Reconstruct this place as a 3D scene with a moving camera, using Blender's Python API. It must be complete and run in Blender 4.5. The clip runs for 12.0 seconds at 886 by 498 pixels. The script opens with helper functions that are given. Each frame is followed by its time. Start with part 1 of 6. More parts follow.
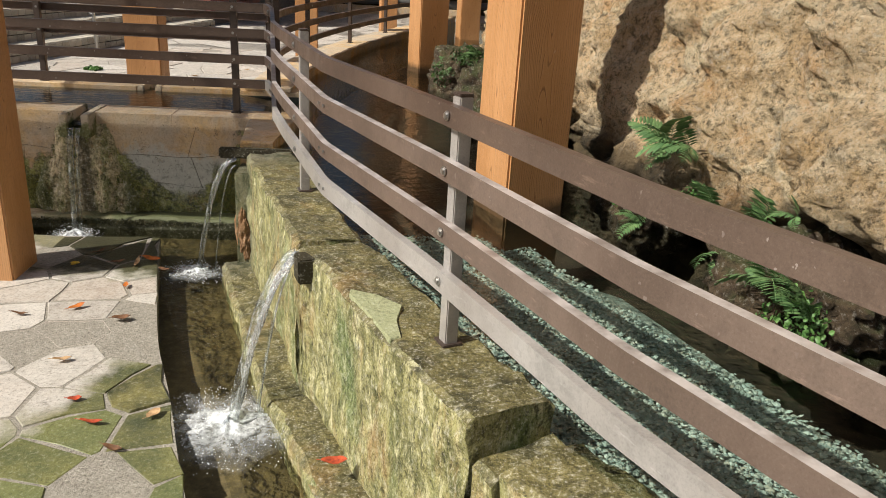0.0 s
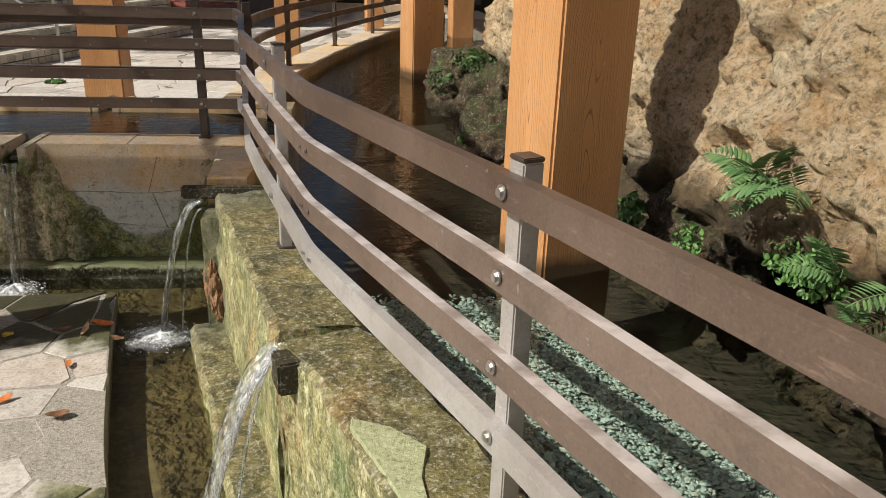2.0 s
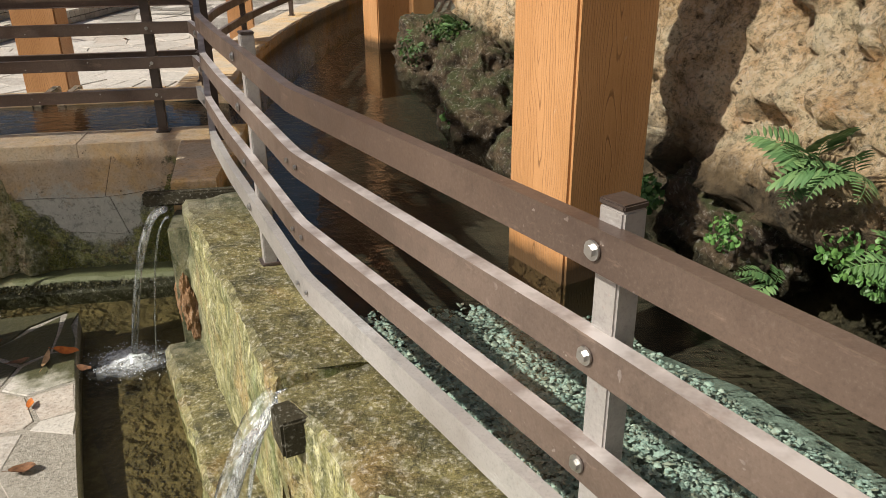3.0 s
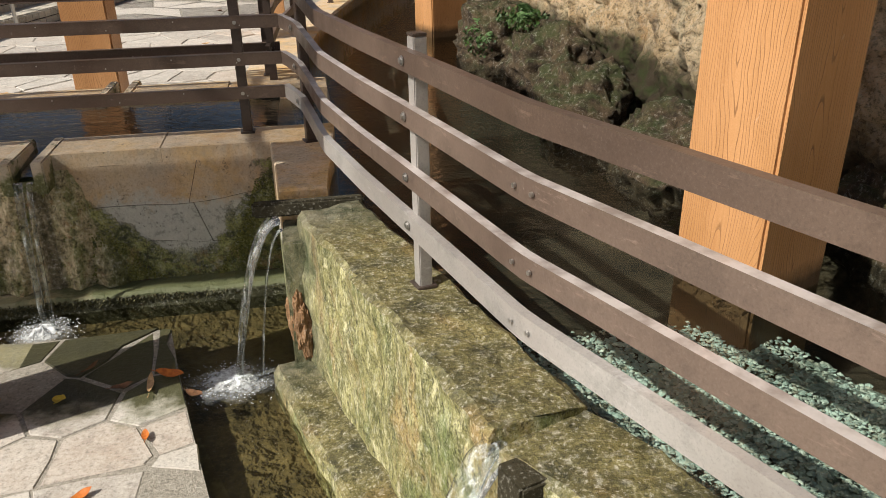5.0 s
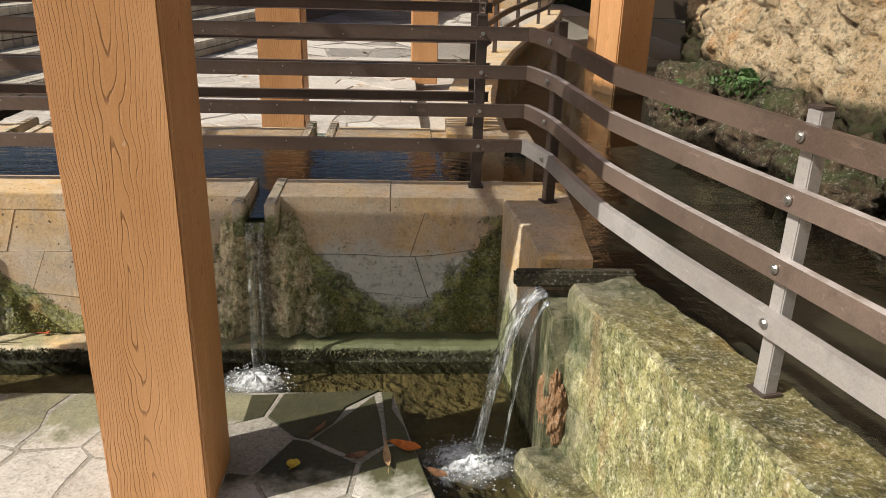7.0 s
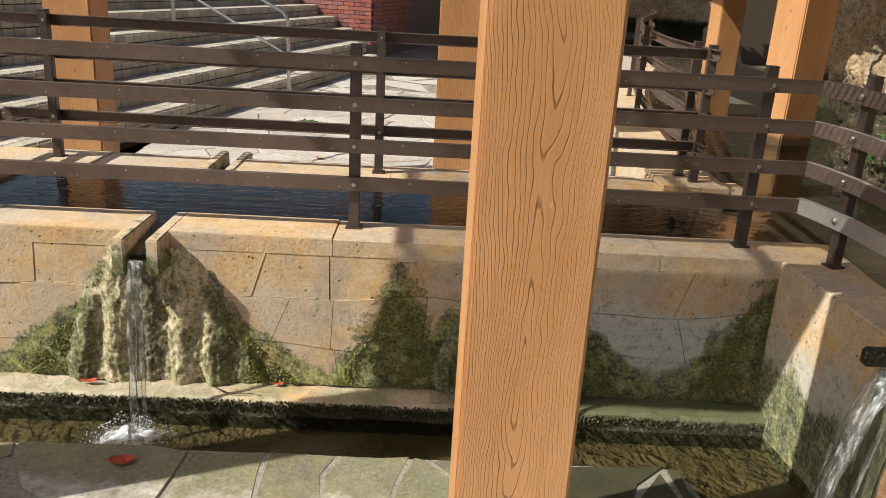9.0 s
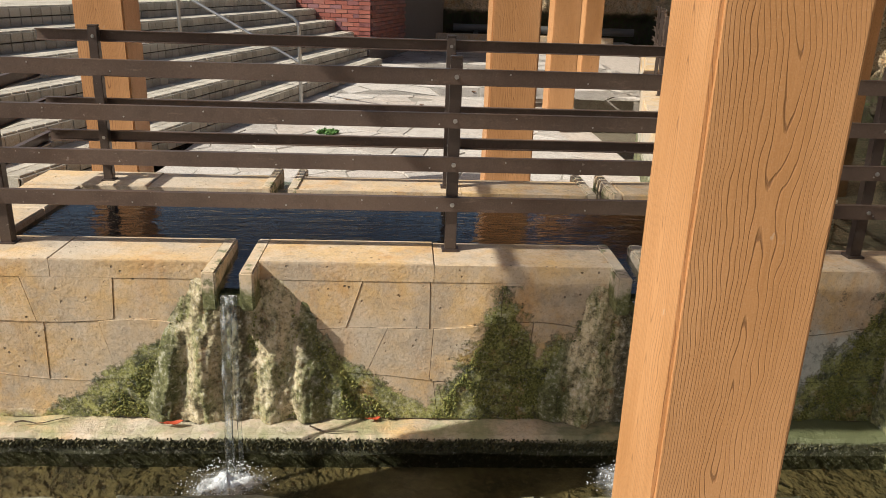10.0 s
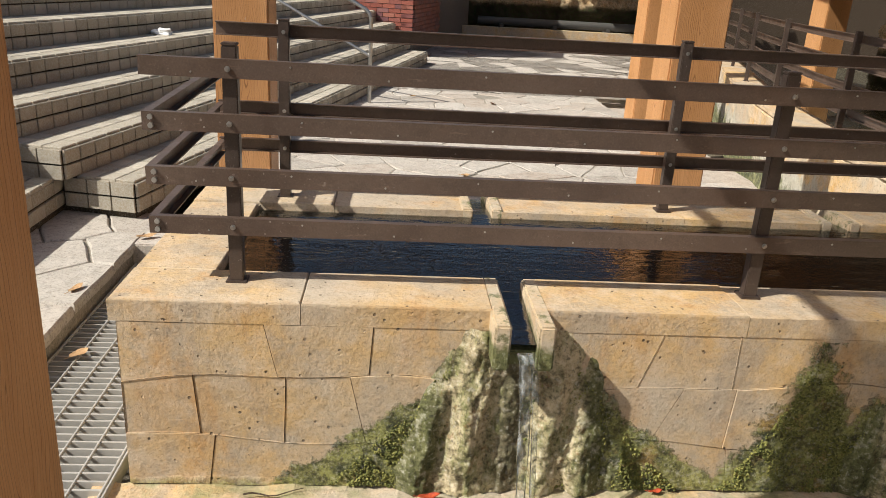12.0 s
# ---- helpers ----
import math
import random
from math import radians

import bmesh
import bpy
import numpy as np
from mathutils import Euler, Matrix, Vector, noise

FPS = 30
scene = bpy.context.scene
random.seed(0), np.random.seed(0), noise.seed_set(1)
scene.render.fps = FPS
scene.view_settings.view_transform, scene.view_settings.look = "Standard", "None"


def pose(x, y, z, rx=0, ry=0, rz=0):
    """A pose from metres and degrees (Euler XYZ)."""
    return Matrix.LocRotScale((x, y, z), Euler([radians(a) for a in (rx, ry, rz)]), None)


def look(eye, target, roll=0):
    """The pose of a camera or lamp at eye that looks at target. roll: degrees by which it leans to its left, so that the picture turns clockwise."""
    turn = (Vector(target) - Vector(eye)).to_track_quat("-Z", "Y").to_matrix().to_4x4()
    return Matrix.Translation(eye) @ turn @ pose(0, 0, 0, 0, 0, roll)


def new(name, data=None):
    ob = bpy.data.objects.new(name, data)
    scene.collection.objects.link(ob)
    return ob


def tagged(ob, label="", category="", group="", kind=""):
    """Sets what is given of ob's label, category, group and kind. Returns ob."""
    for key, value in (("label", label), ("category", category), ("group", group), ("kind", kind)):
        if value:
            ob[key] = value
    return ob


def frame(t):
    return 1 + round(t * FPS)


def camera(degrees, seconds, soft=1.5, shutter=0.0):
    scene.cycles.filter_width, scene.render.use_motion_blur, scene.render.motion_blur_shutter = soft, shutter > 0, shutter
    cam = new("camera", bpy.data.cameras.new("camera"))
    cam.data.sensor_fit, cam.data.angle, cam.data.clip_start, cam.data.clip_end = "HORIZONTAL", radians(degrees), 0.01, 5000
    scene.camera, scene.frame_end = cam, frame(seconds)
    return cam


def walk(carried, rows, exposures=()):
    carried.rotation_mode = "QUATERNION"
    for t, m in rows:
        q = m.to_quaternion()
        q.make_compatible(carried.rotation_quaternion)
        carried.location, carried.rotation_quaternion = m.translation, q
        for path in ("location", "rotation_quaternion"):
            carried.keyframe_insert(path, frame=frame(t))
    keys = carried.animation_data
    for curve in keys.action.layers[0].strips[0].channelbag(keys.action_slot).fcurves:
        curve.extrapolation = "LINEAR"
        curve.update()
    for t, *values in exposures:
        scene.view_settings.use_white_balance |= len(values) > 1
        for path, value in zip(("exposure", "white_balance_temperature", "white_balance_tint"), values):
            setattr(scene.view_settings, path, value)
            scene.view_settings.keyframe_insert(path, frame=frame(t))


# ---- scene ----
cam = camera(59.6, 12.0, 0.9)
EXPO, SUN, SKY = 0.23, 5.0, 0.069
METRES, EYE, TILT, LEAN, TURN = 5.0, 1.57, 0.0, 0.0, -5.8
ROWS = [
    (0.0, 0.0, 0.0, 0.0, 1.16, -20.28, -3.15),
    (0.5, -0.0148, 0.0457, 0.001, -0.62, -20.2, -2.34),
    (1.0, -0.017, 0.0819, -0.0013, -2.18, -20.33, -1.94),
    (1.5, -0.0167, 0.1218, 0.0008, -0.28, -19.9, -2.16),
    (2.0, -0.0222, 0.1516, -0.0036, -0.1, -20.6, -1.72),
    (2.5, -0.0353, 0.1911, 0.0005, -2.1, -21.84, -0.54),
    (4.5, -0.1007, 0.2558, 0.0022, -5.02, -27.03, 1.13),
    (5.0, -0.1411, 0.2729, 0.0046, -4.31, -24.72, 0.84),
    (5.5, -0.1795, 0.2859, 0.0031, -1.9, -23.91, -0.64),
    (6.0, -0.2139, 0.3105, -0.0003, 2.33, -22.91, -0.7),
    (6.5, -0.2401, 0.3289, 0.0008, 3.57, -22.15, -0.93),
    (7.0, -0.27, 0.3293, 0.0008, 2.88, -21.37, -1.5),
    (9.0, -0.4613, 0.3607, -0.0034, 5.37, -19.02, -3.0),
    (9.5, -0.5122, 0.3689, -0.0018, 4.08, -19.36, -2.63),
    (10.0, -0.5541, 0.3921, -0.002, 3.53, -18.99, -1.78),
    (10.5, -0.6018, 0.41, -0.0036, 4.09, -18.35, -2.11),
    (11.0, -0.6632, 0.4181, -0.0034, 3.57, -18.78, -1.92),
    (11.5, -0.7095, 0.4361, -0.0068, 3.1, -19.44, -2.79),
    (12.0, -0.7615, 0.4728, -0.0068, 2.57, -19.63, -3.23),
]
walk(cam, [(t, pose(0, 0, EYE, TILT, LEAN, TURN) @ pose(METRES * x, METRES * y, METRES * z, 90 + pitch, roll, yaw)) for t, x, y, z, yaw, pitch, roll in ROWS], exposures=[(0.0, EXPO - 0.05), (6.0, EXPO), (9.0, EXPO + 0.10), (10.5, EXPO - 0.02), (12.0, EXPO)])

# ---- sky, sun, exposure ----
world = bpy.data.worlds.new("world")
scene.world = world
world.use_nodes = True
wn, wl = world.node_tree.nodes, world.node_tree.links
sky = wn.new("ShaderNodeTexSky")
sky.sky_type = "NISHITA"
sky.sun_disc = False
sky.dust_density = 4.0
sky.sun_elevation = radians(44)
sky.sun_rotation = radians(248)
wn["Background"].inputs["Strength"].default_value = SKY
wl.new(sky.outputs[0], wn["Background"].inputs["Color"])
sun_data = bpy.data.lights.new("sun", "SUN")
sun_data.energy = SUN
sun_data.angle = radians(0.55)
sun_data.color = (1.0, 0.955, 0.86)
sun = new("sun", sun_data)
sun.matrix_world = look((0, 0, 30), (0.66 * 10, 0.27 * 10, 30 - 0.69 * 10))


# ---- node helpers ----
class Shade:
    """A material with a Principled shader and short ways to add nodes to it."""

    def __init__(self, name, rough=0.8, metal=0.0, spec=0.5):
        self.m = bpy.data.materials.new(name)
        self.m.use_nodes = True
        self.t = self.m.node_tree
        self.b = self.t.nodes["Principled BSDF"]
        self.b.inputs["Roughness"].default_value = rough
        self.b.inputs["Metallic"].default_value = metal
        self.b.inputs["Specular IOR Level"].default_value = spec
        self.g = self.t.nodes.new("ShaderNodeNewGeometry")
        self.pos = self.g.outputs["Position"]

    def put(self, sock, v):
        if isinstance(v, bpy.types.NodeSocket):
            self.t.links.new(v, sock)
        elif isinstance(v, (tuple, list)) and len(v) == 3 and sock.type == "RGBA":
            sock.default_value = (*v, 1)
        else:
            sock.default_value = v

    def obj(self):
        return self.t.nodes.new("ShaderNodeTexCoord").outputs["Object"]

    def rnd(self):
        return self.t.nodes.new("ShaderNodeObjectInfo").outputs["Random"]

    def isle(self):
        return self.g.outputs["Random Per Island"]

    def scaled(self, v, s, off=(0, 0, 0)):
        n = self.t.nodes.new("ShaderNodeMapping")
        self.put(n.inputs["Vector"], v)
        n.inputs["Scale"].default_value = s
        self.put(n.inputs["Location"], off)
        return n.outputs[0]

    def noise(self, scale, detail=4, rough=0.55, vec=None, dist=0.0):
        n = self.t.nodes.new("ShaderNodeTexNoise")
        self.put(n.inputs["Vector"], vec or self.pos)
        n.inputs["Scale"].default_value = scale
        n.inputs["Detail"].default_value = detail
        n.inputs["Roughness"].default_value = rough
        n.inputs["Distortion"].default_value = dist
        return n.outputs[0]

    def voro(self, scale, vec=None, edge=False):
        n = self.t.nodes.new("ShaderNodeTexVoronoi")
        if edge:
            n.feature = "DISTANCE_TO_EDGE"
        self.put(n.inputs["Vector"], vec or self.pos)
        n.inputs["Scale"].default_value = scale
        return n.outputs["Distance"]

    def ramp(self, fac, *stops):
        n = self.t.nodes.new("ShaderNodeValToRGB")
        self.put(n.inputs[0], fac)
        e = n.color_ramp.elements
        while len(e) < len(stops):
            e.new(0.5)
        for k, (p, c) in zip(e, stops):
            k.position = p
            k.color = (c, c, c, 1) if isinstance(c, (int, float)) else (*c, 1)
        return n.outputs[0]

    def mix(self, fac, a, b, mode="MIX"):
        n = self.t.nodes.new("ShaderNodeMix")
        n.data_type = "RGBA"
        n.blend_type = mode
        self.put(n.inputs[0], fac)
        self.put(n.inputs[6], a)
        self.put(n.inputs[7], b)
        return n.outputs[2]

    def math(self, op, a, b=0.0, c=0.0, clamp=False):
        n = self.t.nodes.new("ShaderNodeMath")
        n.operation = op
        n.use_clamp = clamp
        for k, v in enumerate((a, b, c)):
            self.put(n.inputs[k], v)
        return n.outputs[0]

    def grit(self, c, scale=90, dark=0.45, light=0.35, vec=None):
        """Fine dark and pale specks over a colour."""
        n = self.noise(scale, 4, 0.75, vec)
        d = self.math("MULTIPLY", self.ramp(n, (0.36, 1.0), (0.47, 0.0)), dark)
        l = self.math("MULTIPLY", self.ramp(n, (0.55, 0.0), (0.66, 1.0)), light)
        c = self.mix(d, c, self.mix(0.8, c, (0.01, 0.01, 0.006)))
        return self.mix(l, c, self.mix(0.55, c, (0.9, 0.87, 0.78)))

    def axis(self, v):
        n = self.t.nodes.new("ShaderNodeSeparateXYZ")
        self.put(n.inputs[0], v)
        return n.outputs

    def bump(self, h, strength=0.5, dist=0.01, normal=None):
        n = self.t.nodes.new("ShaderNodeBump")
        self.put(n.inputs["Height"], h)
        n.inputs["Strength"].default_value = strength
        n.inputs["Distance"].default_value = dist
        if normal is not None:
            self.put(n.inputs["Normal"], normal)
        return n.outputs[0]

    def done(self, colour=None, normal=None, rough=None):
        if colour is not None:
            self.put(self.b.inputs["Base Color"], colour)
        if normal is not None:
            self.put(self.b.inputs["Normal"], normal)
        if rough is not None:
            self.put(self.b.inputs["Roughness"], rough)
        return self.m


# ---- materials ----
def make_wood(name="carved_wood_grain", wet=False):
    s = Shade(name, 0.5, spec=0.35)
    v = s.obj()
    off = s.rnd()
    x, y, z = s.axis(v)
    nx = s.axis(s.t.nodes.new("ShaderNodeTexCoord").outputs["Normal"])[0]
    on_side = s.math("GREATER_THAN", s.math("ABSOLUTE", nx), 0.6)
    u = s.math("ADD", s.math("MULTIPLY", on_side, y), s.math("MULTIPLY", s.math("SUBTRACT", 1.0, on_side), x))
    shift = s.math("ADD", s.math("MULTIPLY", off, 9.0), s.math("MULTIPLY", on_side, 3.7))
    n = s.t.nodes.new("ShaderNodeCombineXYZ")
    s.put(n.inputs[0], shift)
    s.put(n.inputs[1], shift)
    wob = s.noise(2.6, 3, 0.5, s.scaled(v, (2.2, 2.2, 0.8), n.outputs[0]))
    uu = s.math("ADD", u, s.math("MULTIPLY", s.math("SUBTRACT", wob, 0.5), 0.11))
    zz = s.math("ADD", s.math("ADD", z, shift), s.math("MULTIPLY", s.noise(1.4, 2, 0.5, s.scaled(v, (1, 1, 1), n.outputs[0])), 0.5))
    saw = s.math("MULTIPLY", s.math("PINGPONG", zz, 0.42), 7.5)
    side = s.math("MULTIPLY", uu, 112.0)
    h = s.math("SQRT", s.math("ADD", s.math("MULTIPLY", side, side), s.math("MULTIPLY", saw, saw)))
    jig = s.math("MULTIPLY", s.noise(30, 3, 0.6, s.scaled(v, (1.2, 1.2, 0.25))), 0.55)
    f = s.math("FRACT", s.math("ADD", h, jig))
    line = s.ramp(f, (0.0, 0.9), (0.05, 1.0), (0.15, 0.0), (0.97, 0.0), (1.0, 0.9))
    fade = s.ramp(s.noise(5.0, 4, 0.6, s.scaled(v, (1.6, 1.6, 0.5), n.outputs[0])), (0.30, 0.35), (0.52, 1.0))
    line = s.math("MULTIPLY", line, fade)
    tone = s.mix(s.ramp(s.noise(3.0, 4, 0.6, s.scaled(v, (1, 1, 0.3))), (0.35, 0.0), (0.65, 1.0)), (0.45, 0.222, 0.085), (0.58, 0.31, 0.14))
    fine = s.noise(70, 3, 0.65, s.scaled(v, (1.8, 1.8, 0.05)))
    tone = s.mix(s.math("MULTIPLY", s.ramp(fine, (0.45, 0.0), (0.7, 1.0)), 0.22), tone, (0.30, 0.125, 0.035))
    c = s.mix(s.math("MULTIPLY", line, 0.74), tone, (0.15, 0.065, 0.025))
    wear = s.ramp(s.noise(13, 5, 0.7, s.scaled(v, (1, 1, 0.45))), (0.70, 0.0), (0.73, 1.0))
    c = s.mix(s.math("MULTIPLY", wear, 0.5), c, (0.55, 0.43, 0.32))
    c = s.grit(c, 220, 0.12, 0.10)
    if wet:
        wz = s.axis(s.pos)[2]
        line_z = s.math("ADD", 0.61, s.math("MULTIPLY", s.noise(8, 4, 0.7), 0.07))
        c = s.mix(s.math("DIVIDE", s.math("SUBTRACT", line_z, wz), 0.05, clamp=True), c, s.mix(0.85, c, (0.03, 0.022, 0.012)))
    hgt = s.math("SUBTRACT", s.math("MULTIPLY", fine, 0.35), line)
    return s.done(c, s.bump(hgt, 0.35, 0.003), s.ramp(fine, (0.3, 0.42), (0.7, 0.6)))


def make_rail(name, base, alt, edge=0.0):
    s = Shade(name, 0.33, 0.3, 0.6)
    n = s.noise(3, 5, 0.65)
    fine = s.noise(160, 3, 0.6)
    c = s.mix(s.ramp(n, (0.35, 0.0), (0.7, 1.0)), base, alt)
    chips = s.ramp(s.noise(70, 2, 0.5), (0.70, 0.0), (0.72, 1.0))
    lots = s.ramp(s.noise(2.3, 3, 0.6), (0.5, 0.0), (0.66, 1.0))
    c = s.mix(s.math("MULTIPLY", s.math("MULTIPLY", chips, lots), 0.8), c, (0.42, 0.36, 0.33))
    grime = s.ramp(s.noise(6, 6, 0.75), (0.48, 0.0), (0.64, 0.5))
    c = s.mix(grime, c, tuple(k * 0.5 for k in base))
    scuff = s.ramp(s.noise(26, 5, 0.75, s.scaled(s.pos, (0.35, 0.35, 1.6))), (0.60, 0.0), (0.70, 0.45))
    c = s.mix(scuff, c, tuple(min(0.7, k * 1.7) for k in alt))
    r = s.ramp(s.noise(9, 4, 0.6), (0.3, 0.28), (0.75, 0.5))
    c = s.grit(c, 180, 0.2, 0.06)
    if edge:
        # Upward faces painted pale: bare worn metal and the bright lit edge together.
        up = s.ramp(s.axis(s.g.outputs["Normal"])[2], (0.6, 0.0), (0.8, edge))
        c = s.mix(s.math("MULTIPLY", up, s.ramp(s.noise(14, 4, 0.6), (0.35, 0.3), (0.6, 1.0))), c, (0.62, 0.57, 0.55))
    return s.done(c, s.bump(fine, 0.2, 0.0015), r)


def mask_plumes(s, centres, top, narrow, wide, noisy=0.10):
    """A mask that widens downwards below each centre along x."""
    x, y, z = s.axis(s.pos)
    n = s.math("MULTIPLY", s.math("SUBTRACT", s.noise(13, 6, 0.78), 0.5), noisy * 3.2)
    out = None
    for c, w in centres:
        d = s.math("ABSOLUTE", s.math("SUBTRACT", x, c))
        down = s.math("MAXIMUM", s.math("SUBTRACT", top, z), 0.0)
        lim = s.math("ADD", s.math("MULTIPLY", s.math("POWER", down, 1.3), wide * w), narrow * w)
        v = s.math("DIVIDE", s.math("SUBTRACT", s.math("ADD", lim, n), d), 0.028, clamp=True)
        v = s.math("MULTIPLY", v, s.math("GREATER_THAN", down, 0.001))
        out = v if out is None else s.math("MAXIMUM", out, v)
    return out


PLUMES = [(-3.155, 1.0), (-1.74, 0.9), (-2.20, 0.40), (-0.74, 0.6)]


def limestone(s, warm=True):
    big = s.noise(2.6, 5, 0.65)
    mid = s.noise(9, 5, 0.7)
    c = s.mix(s.ramp(big, (0.36, 0.0), (0.60, 1.0)), (0.50, 0.40, 0.285), (0.66, 0.43, 0.18))
    streak = s.ramp(s.noise(6, 4, 0.65, s.scaled(s.pos, (1, 1, 0.25), (4, 0, 0))), (0.52, 0.0), (0.66, 0.8))
    c = s.mix(streak, c, (0.56, 0.32, 0.12))
    c = s.mix(s.math("MULTIPLY", s.ramp(mid, (0.46, 0.0), (0.66, 1.0)), 0.6), c, (0.68, 0.57, 0.44))
    c = s.mix(s.math("MULTIPLY", s.ramp(s.noise(4.2, 6, 0.75), (0.50, 0.0), (0.62, 1.0)), 0.6), c, (0.36, 0.31, 0.25))
    pit = s.ramp(s.voro(34), (0.0, 1.0), (0.11, 1.0), (0.18, 0.0))
    some = s.ramp(s.noise(20, 2, 0.5), (0.52, 0.0), (0.58, 1.0))
    pit = s.math("MULTIPLY", pit, some)
    c = s.mix(s.math("MULTIPLY", pit, 0.85), c, (0.07, 0.05, 0.035))
    c = s.mix(s.ramp(s.noise(1.3, 4, 0.6, s.scaled(s.pos, (1, 1, 1), (7, 3, 2))), (0.44, 0.0), (0.60, 0.6)), c, (0.50, 0.455, 0.38))
    c = s.grit(c, 24, 0.22, 0.10)
    c = s.grit(c, 95, 0.34, 0.16)
    return c, pit


def make_limestone(name, moss=True, pieces=True):
    s = Shade(name, 0.75, spec=0.35)
    c, pit = limestone(s)
    if pieces:
        c = s.mix(s.math("MULTIPLY", s.rnd(), 0.22), c, (0.42, 0.32, 0.22))
    h = s.math("SUBTRACT", s.math("MULTIPLY", s.noise(55, 5, 0.65), 0.5), pit)
    rough = 0.72
    if moss:
        m = mask_plumes(s, PLUMES, 0.545, 0.105, 1.45)
        x, y, z = s.axis(s.pos)
        low = s.math("DIVIDE", s.math("SUBTRACT", s.math("ADD", -0.012, s.math("MULTIPLY", s.noise(7, 4, 0.7), 0.085)), z), 0.04, clamp=True)
        shade_side = s.math("DIVIDE", s.math("SUBTRACT", s.math("ADD", x, s.math("MULTIPLY", s.noise(5, 4, 0.7), 0.5)), -1.45), 0.2, clamp=True)
        damp = s.math("MULTIPLY", shade_side, s.math("DIVIDE", s.math("SUBTRACT", s.math("ADD", 0.02, s.math("MULTIPLY", s.noise(6, 5, 0.75), 0.24)), z), 0.05, clamp=True))
        grey = s.math("MULTIPLY", shade_side, s.math("DIVIDE", s.math("SUBTRACT", s.math("ADD", 0.20, s.math("MULTIPLY", s.noise(6, 6, 0.72), 0.42)), z), 0.07, clamp=True))
        c = s.mix(grey, c, s.grit((0.50, 0.50, 0.45), 30, 0.5, 0.3))
        spots = s.math("MULTIPLY", shade_side, s.ramp(s.noise(17, 6, 0.8), (0.60, 0.0), (0.65, 0.7)))
        c = s.mix(spots, c, (0.12, 0.10, 0.07))
        m = s.math("MAXIMUM", m, s.math("MAXIMUM", low, s.math("MULTIPLY", damp, 0.85)))
        g = s.mix(s.ramp(s.noise(16, 6, 0.8), (0.40, 0.0), (0.60, 1.0)), (0.035, 0.055, 0.014), (0.42, 0.43, 0.13))
        g = s.mix(s.ramp(s.noise(7, 4, 0.7), (0.54, 0.0), (0.66, 0.8)), g, (0.46, 0.29, 0.09))
        g = s.grit(s.grit(g, 26, 0.75, 0.5), 80, 0.85, 0.65)
        c = s.mix(s.math("MULTIPLY", m, 0.92), c, g)
        h = s.math("ADD", h, s.math("MULTIPLY", m, s.math("MULTIPLY", s.noise(55, 6, 0.8), 3.0)))
    return s.done(c, s.bump(h, 0.8, 0.009), rough)


def make_corner():
    s = Shade("stained_corner_limestone", 0.75, spec=0.35)
    c, pit = limestone(s)
    z = s.axis(s.pos)[2]
    st = s.scaled(s.pos, (1, 1, 0.35))
    pale = s.math("DIVIDE", s.math("SUBTRACT", s.math("ADD", 0.14, s.math("MULTIPLY", s.noise(9, 5, 0.72, st), 0.52)), z), 0.06, clamp=True)
    c = s.mix(s.math("MULTIPLY", pale, 0.8), c, s.grit((0.47, 0.46, 0.39), 30, 0.6, 0.4))
    low = s.math("DIVIDE", s.math("SUBTRACT", s.math("ADD", -0.08, s.math("MULTIPLY", s.noise(8, 6, 0.75, st), 0.66)), z), 0.07, clamp=True)
    g = s.grit(s.mix(s.ramp(s.noise(16, 6, 0.8), (0.42, 0.0), (0.62, 1.0)), (0.03, 0.045, 0.014), (0.30, 0.30, 0.13)), 60, 0.8, 0.5)
    c = s.mix(s.math("MULTIPLY", low, 0.92), c, g)
    h = s.math("ADD", s.math("SUBTRACT", s.noise(55, 5, 0.65), pit), s.math("MULTIPLY", low, s.noise(50, 6, 0.8)))
    return s.done(c, s.bump(h, 0.8, 0.008))


def make_ledge():
    s = Shade("ledge_stone", 0.6, spec=0.4)
    c, pit = limestone(s)
    x, y, z = s.axis(s.pos)
    top = s.ramp(s.noise(4.5, 5, 0.7), (0.42, 0.0), (0.6, 0.8))
    g = s.mix(s.noise(12, 5, 0.7), (0.13, 0.15, 0.05), (0.34, 0.34, 0.17))
    wet_end = s.math("DIVIDE", s.math("ADD", s.math("ADD", x, 1.6), s.noise(4, 4, 0.7)), 0.4, clamp=True)
    c = s.mix(s.math("MAXIMUM", top, wet_end), c, s.mix(s.math("MULTIPLY", wet_end, 0.7), g, (0.05, 0.06, 0.03)))
    low = s.math("DIVIDE", s.math("SUBTRACT", s.math("ADD", -0.035, s.math("MULTIPLY", s.noise(14, 4, 0.7), 0.045)), z), 0.012, clamp=True)
    c = s.mix(low, c, s.grit(s.mix(s.noise(20, 5, 0.7), (0.018, 0.02, 0.010), (0.10, 0.10, 0.045)), 60, 0.5, 0.4))
    h = s.math("ADD", s.noise(60, 5, 0.7), s.math("MULTIPLY", low, s.math("MULTIPLY", s.noise(45, 6, 0.75), 2.0)))
    return s.done(c, s.bump(h, 0.7, 0.010))


